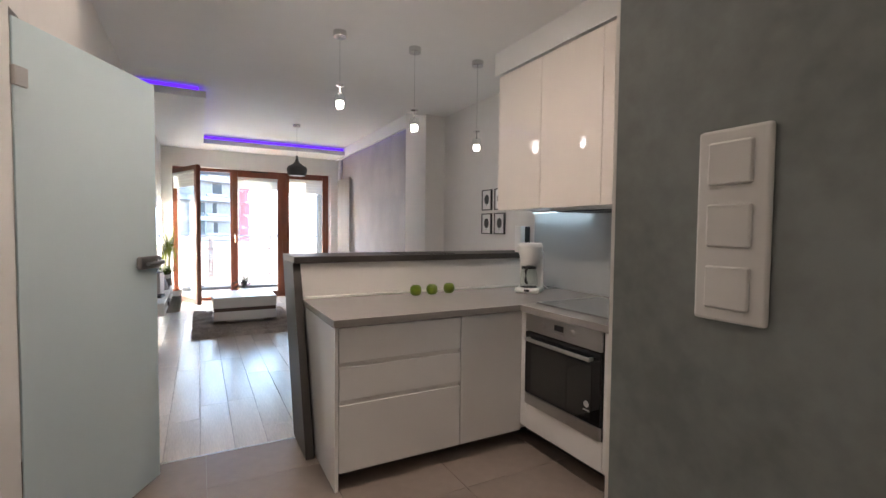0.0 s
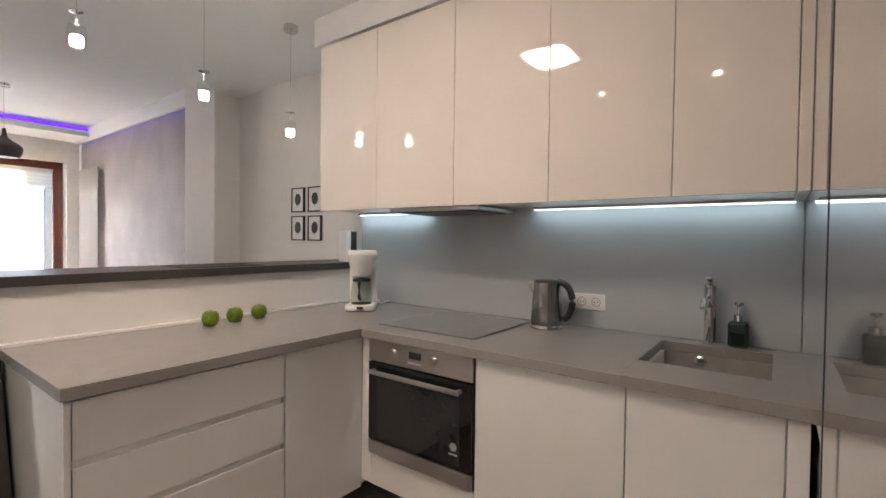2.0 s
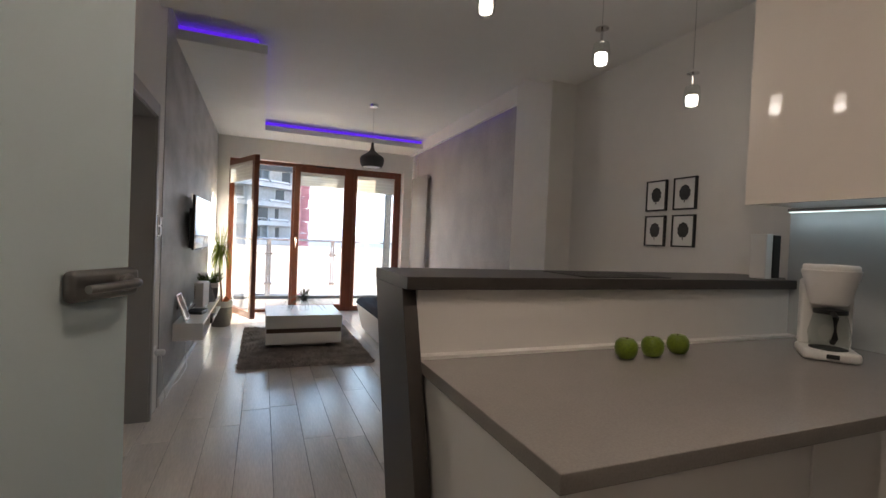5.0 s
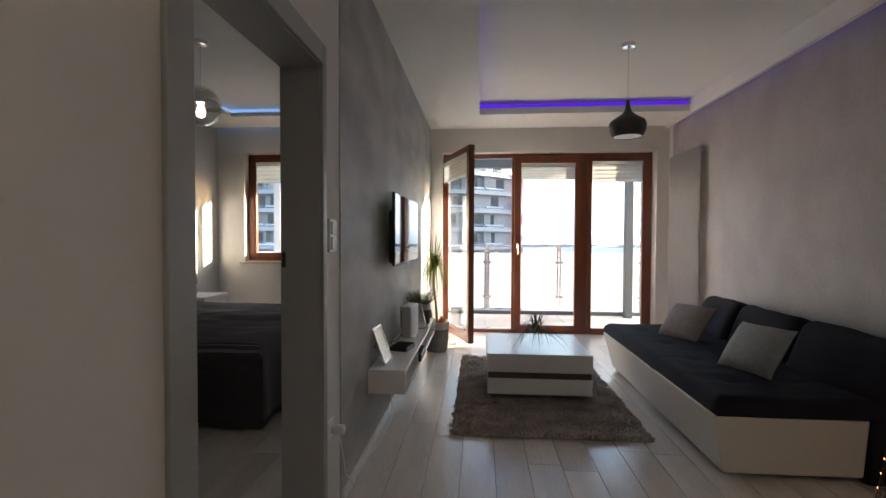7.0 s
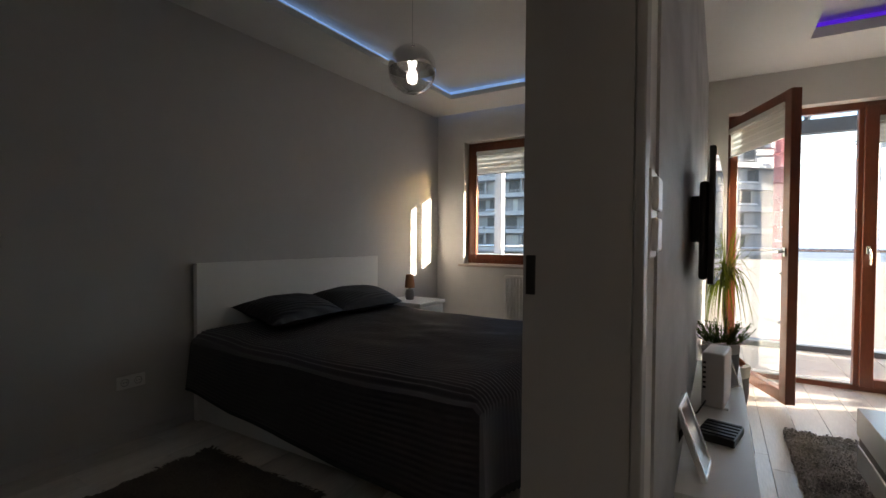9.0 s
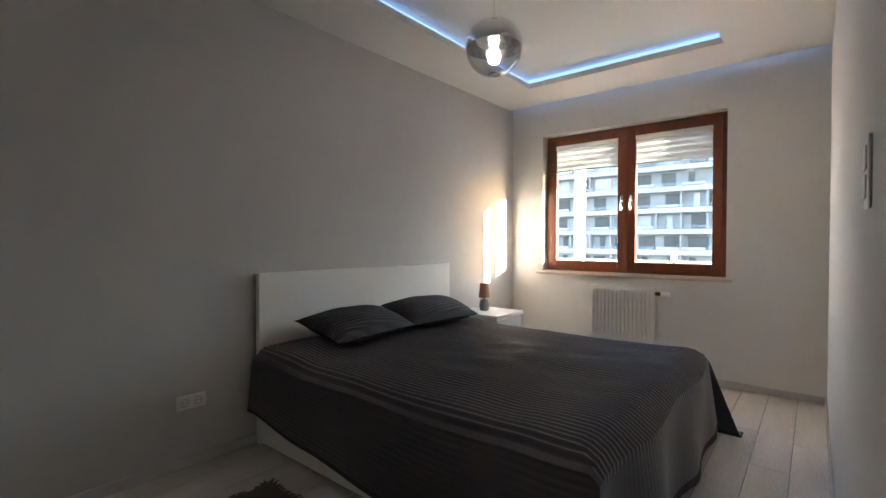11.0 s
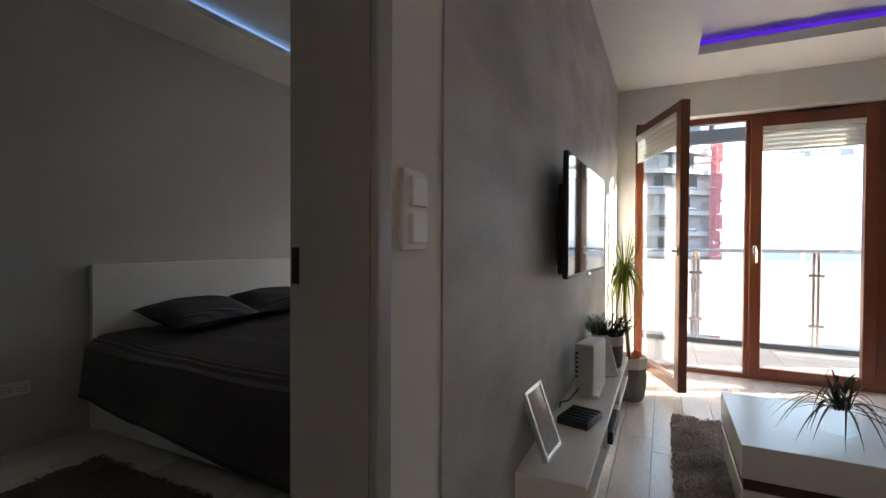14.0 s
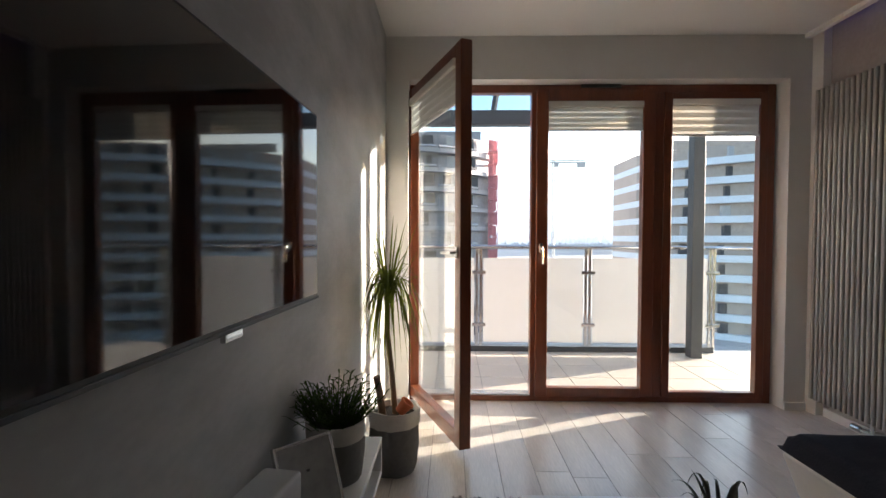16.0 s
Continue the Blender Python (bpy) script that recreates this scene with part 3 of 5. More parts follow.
part("lock_case", F().box(GL - 0.17, GL + 0.004, -0.032, -0.005, 1.13, 1.195, 0.013, None, 4).box(GL - 0.17, GL + 0.004, 0.005, 0.03, 1.13, 1.195, 0.012, None, 4), LOCK, gd, "dark satin lock case")
part("latch", F().box(GL + 0.004, GL + 0.014, -0.012, 0.004, 1.145, 1.18, 0.001), STEEL, gd)
part("handle", F().lathe([(0.0, 0.0), (0.019, 0.0), (0.019, 0.012), (0.013, 0.016), (0.0, 0.016)], (GL - 0.04, -0.03, 1.163), 18, Matrix.Rotation(radians(90), 4, "X")).tube([(GL - 0.04, -0.044, 1.163), (GL - 0.04, -0.062, 1.163), (GL - 0.055, -0.068, 1.163), (GL - 0.1, -0.068, 1.162), (GL - 0.165, -0.064, 1.16)], 0.0115, 12, 0.009), LOCK, gd, "steel lever handle")
for z in (0.25, 1.84):
    part("hinge", F().box(-0.005, 0.05, -0.014, 0.014, z, z + 0.07, 0.004), STEEL, gd)
for o in gd.children:
    o.matrix_parent_inverse = Matrix.Identity(4)
gd.rotation_euler = (0, 0, math.atan2(0.69, 0.37))

# ---- kitchen ----
def base_unit(name, label, fronts, body, front_axis, group="kitchen base units"):
    t = thing(name, ((body[0] + body[1]) / 2, (body[2] + body[3]) / 2, body[4]), label, "cabinet", group)
    part("body", F().box(*body), WHITE_MATT, t)
    for nm, b in fronts:
        part(nm, F().box(*b, 0.003), WHITE_GLOSS, t)
    return t


FY, FX = 2.165, 1.68
drawers = base_unit("drawer_unit", "white gloss three-drawer base unit under the grey worktop",
          [("drawer_front", (0.535, 1.247, FY, FY + 0.02, 0.66, 0.841)), ("drawer_front", (0.535, 1.247, FY, FY + 0.02, 0.465, 0.637)), ("drawer_front", (0.535, 1.247, FY, FY + 0.02, 0.09, 0.442))],
          (0.535, 1.247, FY + 0.024, 2.89, 0.09, 0.848), "y")
base_unit("corner_unit", "white gloss corner base unit with one plain door", [("door", (1.253, 1.69, FY, FY + 0.02, 0.09, 0.843))], (1.253, 2.43, FY + 0.024, 2.89, 0.09, 0.848), "y")
base_unit("oven_unit", "white base unit that holds the built-in oven", [("door", (FX, FX + 0.02, 1.50, 2.095, 0.135, 0.288)), ("filler", (FX + 0.004, FX + 0.02, 2.1, 2.16, 0.135, 0.845))],
          (1.9, 2.43, 1.497, 2.15, 0.13, 0.848), "x")
base_unit("door_unit", "white gloss base unit with one plain door", [("door", (FX, FX + 0.02, 0.9115, 1.4965, 0.135, 0.844))], (FX + 0.024, 2.43, 0.912, 1.494, 0.13, 0.848), "x")
base_unit("sink_unit", "white gloss base unit under the sink", [("door", (FX, FX + 0.02, 0.485, 0.9085, 0.135, 0.844)), ("filler", (FX, FX + 0.02, 0.431, 0.482, 0.135, 0.844))], (FX + 0.024, 1.86, 0.432, 0.909, 0.13, 0.848), "x")
for z0, z1 in ((0.442, 0.465), (0.637, 0.66)):
    part("grip_recess", F().box(0.536, 1.235, FY + 0.009, FY + 0.0235, z0 - 0.01, z1 + 0.01), WHITE_MATT, drawers)
part("end_panel", F().box(0.513, 0.531, 2.16, 2.89, 0, 0.848, 0.002), WHITE_GLOSS, drawers, "white gloss end panel")
solo("plinth", F().box(0.54, 1.86, 2.31, 2.33, 0, 0.09).box(1.86, 1.88, 0.431, 2.33, 0, 0.13), BAR_DARK, "dark plinth below the base units", "plinth", smooth=False)

wt = thing("worktop", (1.6, 2.4, 0.85), "grey-taupe L-shaped kitchen worktop", "worktop")
part("slab", F().box(0.50, 2.44, 2.14, 2.90, 0.85, 0.89, 0.003), WORKTOP, wt)
SX0, SX1, SY0, SY1 = 1.90, 2.325, 0.52, 0.925
part("slab", F().box(1.655, 2.44, SY1, 2.1395, 0.85, 0.89, 0.003), WORKTOP, wt)
for b in ((1.655, SX0, 0.421, SY1), (SX1, 2.44, 0.421, SY1), (SX0, SX1, 0.421, SY0)):
    part("sink_surround", F().box(*b, 0.8502, 0.8898), WORKTOP, wt)
sink = thing("sink", (2.11, 0.73, 0.7), "grey composite undermounted kitchen sink", "sink")
part("bowl", F().box(SX0 - 0.012, SX0, SY0, SY1, 0.70, 0.8485).box(SX1, SX1 + 0.012, SY0, SY1, 0.70, 0.8485).box(SX0, SX1, SY0 - 0.012, SY0, 0.70, 0.8485).box(SX0, SX1, SY1, SY1 + 0.012, 0.70, 0.8485).box(SX0, SX1, SY0, SY1, 0.69, 0.70), SINK_GREY, sink)
part("overflow", F().lathe([(0.0, 0.004), (0.012, 0.005), (0.02, 0.003), (0.024, 0)], (SX1 - 0.001, 0.77, 0.82), 20, Matrix.Rotation(radians(-90), 4, "Y")), CHROME, sink, "round chrome overflow")
part("drain", F().lathe([(0.0, 0.003), (0.03, 0.004), (0.04, 0)], (2.12, 0.72, 0.70), 20), CHROME, sink)

tap = thing("faucet", (2.385, 0.755, 0.89), "chrome single-lever kitchen faucet", "faucet")
part("body", F().lathe([(0.0, 0), (0.03, 0), (0.03, 0.008), (0.023, 0.012), (0.023, 0.2), (0.025, 0.205), (0.025, 0.255), (0.0, 0.262)], (2.385, 0.755, 0.89), 20), CHROME, tap)
part("spout", F().tube([(2.37, 0.755, 1.06), (2.31, 0.758, 1.09), (2.24, 0.762, 1.085), (2.225, 0.763, 1.06)], 0.015, 10), CHROME, tap)
part("lever", F().box(-0.09, 0.02, -0.012, 0.012, 0, 0.012, 0.005, Matrix.Translation((2.385, 0.755, 1.155)) @ Matrix.Rotation(radians(12), 4, "Y")), CHROME, tap)
soap = thing("soap_dispenser", (2.385, 0.64, 0.89), "glass pump bottle of dark green soap", "soap dispenser")
part("bottle", F().box(2.347, 2.423, 0.602, 0.678, 0.89, 1.0, 0.014), mat("dark_green_soap", (0.008, 0.022, 0.016), 0.08, vary=0.0, coat=0.6), soap)
part("pump", F().lathe([(0.02, 0.11), (0.02, 0.135), (0.006, 0.14), (0.006, 0.175), (0.018, 0.177), (0.018, 0.19), (0, 0.192)], (2.385, 0.64, 0.89), 16).tube([(2.385, 0.64, 1.075), (2.33, 0.64, 1.068)], 0.005, 6), CHROME, soap, "chrome pump")
tap.location.y -= 0.01

hob = thing("cooktop", (2.07, 1.89, 0.89), "frameless grey-black ceramic cooktop", "cooktop")
part("glass", F().box(1.79, 2.33, 1.575, 2.15, 0.89, 0.896, 0.002), mat("grey_ceramic_glass", (0.15, 0.147, 0.142), 0.1, vary=0.05, scale=3, coat=0.6), hob)
part("bevel_edge", F().box(1.787, 2.333, 1.572, 2.153, 0.8895, 0.892), BLACK, hob, "thin dark edge")

oven = thing("oven", (1.68, 1.8, 0.29), "built-in steel and black glass oven", "oven")
part("cavity", F().box(1.68, 1.9, 1.503, 2.092, 0.292, 0.846, 0.002), BLACK, oven)
panel = part("control_panel", F().box(1.664, 1.68, 1.503, 2.092, 0.745, 0.848, 0.003), STEEL, oven)
oven_door = part("door_glass", F().box(1.662, 1.68, 1.503, 2.092, 0.365, 0.738, 0.003), BLACK_GLASS, oven)
part("window", F().box(1.6605, 1.6621, 1.56, 2.035, 0.385, 0.665), mat("smoked_oven_glass", (0.024, 0.024, 0.023), 0.06, vary=0.1, scale=6, coat=0.4), oven_door)
part("bottom_trim", F().box(1.662, 1.68, 1.503, 2.092, 0.296, 0.36, 0.003), STEEL, oven)
part("handle", F().box(1.625, 1.638, 1.545, 2.06, 0.69, 0.712, 0.005).box(1.637, 1.664, 1.55, 1.565, 0.693, 0.709).box(1.637, 1.664, 2.04, 2.055, 0.693, 0.709), STEEL, oven_door, "steel bar handle")
part("display", F().box(1.661, 1.665, 1.77, 1.84, 0.79, 0.822, 0.001), BLACK_GLASS, panel)
part("button_bar", F().box(1.660, 1.665, 1.765, 1.845, 0.768, 0.779, 0.001), CHROME, panel)
for y in (1.7, 1.93):
    part("knob", F().lathe([(0.02, 0), (0.018, 0.016), (0.0, 0.018)], (1.664, y, 0.8), 18, Matrix.Rotation(radians(-90), 4, "Y")), STEEL, panel)
part("sticker", F().lathe([(0.0, 0.001), (0.018, 0.001), (0.018, 0)], (1.6600, 1.59, 0.46), 18, Matrix.Rotation(radians(-90), 4, "Y")).box(1.6590, 1.6612, 1.568, 1.612, 0.425, 0.433), PHOTO, oven_door, "pale round sticker with an unreadable line")

EDGES = (2.892, 2.39, 1.845, 1.335, 0.84, 0.468)
for a, b in zip(EDGES, EDGES[1:]):
    u = thing("wall_cabinet", (2.2, (a + b) / 2, 1.5), "cream high-gloss wall cabinet with a plain door", "cabinet", "kitchen wall units")
    part("body", F().box(2.022, 2.44, b + 0.001, a - 0.001, 1.51, 2.54), WHITE_MATT, u)
    part("door", F().box(2.0, 2.02, b + 0.0015, a - 0.0015, 1.50, 2.54, 0.002), CREAM_GLOSS, u)
fil = thing("cabinet_filler", (2.2, 0.455, 1.5), "cream gloss filler strip beside the wall cabinets", "cabinet panel")
part("strip", F().box(2.0, 2.02, 0.431, 0.4665, 1.50, 2.54, 0.002), CREAM_GLOSS, fil)
part("return_panel", F().box(2.021, 2.43, 0.431, 0.466, 1.50, 2.54), WHITE_MATT, fil)
# black box fills the gap to stand for its shade
structure("soffit_shadow_gap", F().box(2.06, 2.44, 0.412, 2.892, 2.541, 2.565), BLACK)
structure("soffit_kitchen", F().box(2.01, 2.62, 0.412, 2.97, 2.565, H0), CEILING)
hood = thing("cooker_hood", (2.2, 2.1, 1.48), "slim grey hood under the wall cabinets", "cooker hood")
part("body", F().box(2.01, 2.4, 1.70, 2.29, 1.478, 1.499, 0.004), STEEL, hood)
part("filter", F().box(2.03, 2.36, 1.74, 2.25, 1.472, 1.478), STEEL_GREY, hood)
structure("backsplash_panel", F().box(2.428, 2.44, 0.4315, 2.955, 0.891, 1.50, 0.001), SPLASH)
structure("side_glass_panel", F().box(1.36, 2.427, 0.4105, 0.43, 0.891, 2.70).box(0.531, 1.352, 0.4105, 0.43, 0.02, 2.70), mat("taupe_mirror_glass", (0.2, 0.19, 0.18), 0.04, vary=0.01, coat=1.0))
structure("side_panel_edge", F().box(1.353, 1.358, 0.4105, 0.4315, 0.02, 2.70), STEEL_GREY)
for y0, y1 in ((2.32, 2.945), (0.46, 1.585)):
    s = thing("under_cabinet_lamp", (2.38, (y0 + y1) / 2, 1.49), "cool white light strip under the wall cabinets", "light strip", "under-cabinet lights")
    part("diffuser", F().box(2.4, 2.41, y0, y1, 1.491, 1.496), LED_WHITE, s)
    part("profile", F().box(2.385, 2.425, y0, y1, 1.496, 1.5095), STAINLESS, s)

bar = thing("breakfast_bar", (1.4, 3.0, 0), "dark taupe breakfast bar with a slanted end leg", "bar counter")
part("top", F().box(0.45, 2.615, 2.91, 3.35, 1.12, 1.163, 0.003), BAR_DARK, bar)
f = F().box(0.45, 0.50, 2.56, 2.94, 0, 1.1195, 0.003)
for v in f.bm.verts:
    v.co.y += 0.405 * v.co.z / 1.12
part("leg", f, BAR_DARK, bar, "slanted slab leg")
part("back_panel", F().box(0.498, 2.435, 2.942, 2.99, 0.9, 1.1195).box(0.498, 2.435, 2.903, 2.96, 0, 0.8995), WHITE_MATT, bar, "white panel below the bar top")
solo("placemat", F().box(1.2, 1.65, 2.95, 3.25, 1.163, 1.167, 0.001), mat("black_woven_vinyl", (0.03, 0.028, 0.026), 0.5, vary=0.6, scale=60, stretch=(1, 3, 1), bump=0.6, bump_scale=120), "black woven placemat on the bar top", "placemat")

# ---- kitchen things ----
def double_socket(name, at, m, label):
    t = thing(name, at, label, "socket")
    part("plate", F().box(-0.08, 0.08, -0.01, 0, -0.04, 0.04, 0.004), WHITE_PLASTIC, t)
    for x in (-0.037, 0.037):
        part("socket_well", F().lathe([(0.0, -0.004), (0.018, -0.004), (0.02, 0.001), (0.023, 0.001)], (x, -0.0102, 0), 18, Matrix.Rotation(radians(90), 4, "X")), mat("socket_grey", (0.35, 0.34, 0.33), 0.5, vary=0), t)
        part("contact_hole", F().lathe([(0.0, 0.002), (0.003, 0.002), (0.003, 0)], (x - 0.008, -0.0102, 0), 8, Matrix.Rotation(radians(90), 4, "X")).lathe([(0.0, 0.002), (0.003, 0.002), (0.003, 0)], (x + 0.008, -0.0102, 0), 8, Matrix.Rotation(radians(90), 4, "X")), BLACK, t)
    for o in t.children:
        o.matrix_parent_inverse = Matrix.Identity(4)
    t.rotation_euler = (0, 0, radians(m))
    return t


double_socket("wall_socket", (2.428, 1.285, 1.02), -90, "white double wall socket beside the kettle")
double_socket("wall_socket", (XBED, 5.646, 0.368), 90, "white double wall socket near the bed")

double_socket("wall_socket", (XR, 5.87, 0.22), -90, "white double wall socket low on the plaster behind the sofa")

kx, ky = 2.25, 1.44
kettle = thing("kettle", (kx, ky, 0.89), "brushed steel electric kettle with a black handle", "kettle")
part("base", F().lathe([(0, 0), (0.078, 0), (0.08, 0.012), (0.074, 0.022), (0, 0.022)], (kx, ky, 0.89), 28), CHROME, kettle)
part("body", F().lathe([(0.0, 0.022), (0.075, 0.022), (0.077, 0.04), (0.073, 0.12), (0.067, 0.2), (0.065, 0.232)], (kx, ky, 0.89), 32), mat("dark_brushed_steel", (0.34, 0.33, 0.32), 0.2, 1.0, vary=0.06, scale=40), kettle)
part("lid", F().lathe([(0.065, 0.232), (0.06, 0.242), (0.02, 0.246), (0, 0.247)], (kx, ky, 0.89), 28), BLACK, kettle)
part("spout", F().tube([(kx - 0.02, ky + 0.045, 1.075), (kx - 0.03, ky + 0.07, 1.105), (kx - 0.033, ky + 0.078, 1.118)], 0.024, 12, 0.014), STEEL, kettle)
f = F()
f.tube([(kx + 0.012 + 0.004 * math.sin(a), ky - 0.05 - 0.075 * math.sin(a) ** 0.8, 1.03 + 0.095 * math.cos(a)) for a in [0.02 + 2.75 * k / 14 for k in range(15)]], 0.0165, 10)
part("handle", f, BLACK, kettle, "black plastic handle")
part("water_gauge", F().box(kx - 0.073, kx - 0.06, ky - 0.008, ky + 0.008, 0.955, 1.075, 0.003, Matrix.Translation((0, 0, 0))), mat("clear_gauge", (0.3, 0.3, 0.3), 0.1, vary=0), kettle)

cx, cy = 2.10, 2.6
cm = thing("coffee_maker", (cx, cy, 0.89), "white plastic drip coffee maker with a glass jug", "coffee maker")
part("base", F().box(cx - 0.1, cx + 0.08, cy - 0.08, cy + 0.08, 0.89, 0.925, 0.012), WHITE_PLASTIC, cm)
part("tower", F().box(cx + 0.02, cx + 0.08, cy - 0.075, cy + 0.075, 0.92, 1.16, 0.012), WHITE_PLASTIC, cm)
part("filter_head", F().lathe([(0.0, 0), (0.05, 0), (0.056, 0.008), (0.084, 0.112), (0.084, 0.118), (0.08, 0.12), (0.08, 0.132), (0.074, 0.138), (0.0, 0.14)], (cx - 0.01, cy, 1.075), 24), WHITE_PLASTIC, cm)
jug = part("jug", F().lathe([(0.0, 0), (0.05, 0), (0.055, 0.012), (0.06, 0.05), (0.05, 0.1), (0.042, 0.12), (0.044, 0.128)], (cx - 0.035, cy, 0.927), 24), JAR, cm, "clear glass jug")
part("band", F().lathe([(0.0425, 0.118), (0.048, 0.118), (0.048, 0.132), (0.0, 0.14)], (cx - 0.035, cy, 0.927), 24), BLACK, jug)
part("handle", F().tube([(cx - 0.08, cy, 1.05), (cx - 0.118, cy, 1.04), (cx - 0.12, cy, 0.97), (cx - 0.092, cy, 0.955)], 0.009, 8), BLACK, jug, "black jug handle")
part("switch", F().box(cx - 0.104, cx - 0.098, cy - 0.02, cy + 0.015, 0.9, 0.915, 0.002), BLACK, cm)
part("heater_plate", F().lathe([(0, 0), (0.055, 0), (0.055, 0.003), (0, 0.003)], (cx - 0.035, cy, 0.924), 20), BLACK, cm)
part("cord", F().tube([(cx + 0.08, cy - 0.05, 0.95), (cx + 0.15, cy - 0.09, 0.9), (cx + 0.25, cy - 0.1, 0.896), (2.42, 2.44, 0.9)], 0.004, 6), WHITE_PLASTIC, cm)

cm.scale, cm.rotation_euler = (1.12, 1.12, 1.13), (0, 0, radians(38))
apples = None
for ax, ay, rz in ((1.235, 2.76, 0), (1.36, 2.76, 50), (1.505, 2.775, 120)):
    if apples is None:
        apples = thing("apple", (ax, ay, 0.89), "green apple on the grey worktop", "apple", "apples on the worktop")
        part("flesh", F().lathe([(0.0, 0.006), (0.015, 0.0), (0.028, 0.004), (0.038, 0.02), (0.041, 0.038), (0.037, 0.058), (0.024, 0.072), (0.012, 0.072), (0.0, 0.062)], (ax, ay, 0.89), 20), APPLE, apples)
        part("stalk", F().tube([(ax, ay, 0.951), (ax + 0.003, ay, 0.966)], 0.0018, 6), STALK, apples)
    else:
        copy_thing(apples, pose(ax, ay, 0.89, 0, 0, rz))

box = thing("speaker", (2.36, 3.0, 1.163), "white box with a black side standing on the bar", "speaker")
part("body", F().box(2.30, 2.40, 2.98, 3.06, 1.163, 1.385, 0.006), WHITE_PLASTIC, box)
part("front", F().box(2.345, 2.397, 2.974, 2.981, 1.168, 1.38, 0.002), BLACK, box)

# pendants over the bar
for x, z in ((0.815, 2.20), (1.40, 2.10), (1.972, 2.0)):
    p = thing("pendant_lamp", (x, 3.17, z), "small chrome pendant with a lit glass shade", "pendant lamp", "pendants over the bar")
    part("canopy", F().lathe([(0, 0.0), (0.045, 0.0), (0.047, 0.006), (0.047, 0.04), (0, 0.04)], (x, 3.17, H0 - 0.04), 24), CHROME, p)
    part("cable", F().tube([(x, 3.17, z + 0.19), (x, 3.17, H0 - 0.04)], 0.0018, 6), STAINLESS, p)
    part("cap", F().lathe([(0, 0.175), (0.028, 0.172), (0.03, 0.166), (0.006, 0.16), (0.006, 0.115), (0.012, 0.11), (0, 0.108)], (x, 3.17, z), 18), CHROME, p)
    sh_ = part("shade", F().lathe([(0.02, 0.112), (0.034, 0.1), (0.04, 0.06), (0.036, 0.012), (0.03, 0.0), (0.0, 0.0)], (x, 3.17, z), 20), JAR, p, "thick clear glass shade")
    part("bulb", F().lathe([(0.0, 0.01), (0.024, 0.011), (0.028, 0.03), (0.026, 0.056), (0.0, 0.06)], (x, 3.17, z), 16), BULB, sh_)

# square lamp over the kitchen, small spots in the hall ceiling
kl = thing("ceiling_lamp", (0.63, 1.93, 2.66), "square lit ceiling lamp with glass panels", "ceiling lamp")
part("frame", F().box(0.44, 0.82, 1.74, 2.12, H0 - 0.03, H0, 0.004), CHROME, kl)
for x in (0.55, 0.71):
    for y in (1.85, 2.01):
        dx, dy = (x - 0.63) / 0.08, (y - 1.93) / 0.08
        tilt = Matrix.Translation((x, y, 2.69)) @ Matrix.Rotation(radians(7 * dy), 4, "X") @ Matrix.Rotation(radians(-7 * dx), 4, "Y") @ Matrix.Rotation(radians(5), 4, "Z")
        part("panel", F().box(-0.078, 0.078, -0.078, 0.078, 0, 0.008, 0.003, tilt), LAMP_GLOW, kl, "lit satin glass square")
        part("stem", F().lathe([(0.008, 0), (0.008, 0.012), (0, 0.012)], (x, y, 2.708), 10), CHROME, kl)
# fixtures at y -0.95 and 0.0 are added, unseen, for the fill lights
for y in (-0.95, 0.0, 0.95, 1.9, 2.85):
    sp = thing("ceiling_spot", (-0.5, y, H0 - 0.008), "small round recessed ceiling spot", "ceiling spot", "hall ceiling spots")
    part("ring", F().lathe([(0.03, 0.0), (0.042, 0.0), (0.044, 0.006), (0.03, 0.0075)], (-0.5, y, H0 - 0.008), 20), CHROME, sp)
    part("lens", F().lathe([(0.0, 0.004), (0.03, 0.004)], (-0.5, y, H0 - 0.008), 20), PANEL_GLOW, sp)

# triple switch on the hall plaster
sw3 = thing("light_switch", (0.51, 0.24, 1.352), "white triple light switch on the grey plaster wall", "light switch")
part("plate", F().box(0.501, 0.512, 0.2, 0.289, 1.232, 1.476, 0.005), WHITE_PLASTIC, sw3)
for k in range(3):
    z = 1.276 + k * 0.078
    part("rocker", F().box(0.495, 0.502, 0.218, 0.272, z - 0.027, z + 0.027, 0.003), WHITE_PLASTIC, sw3)

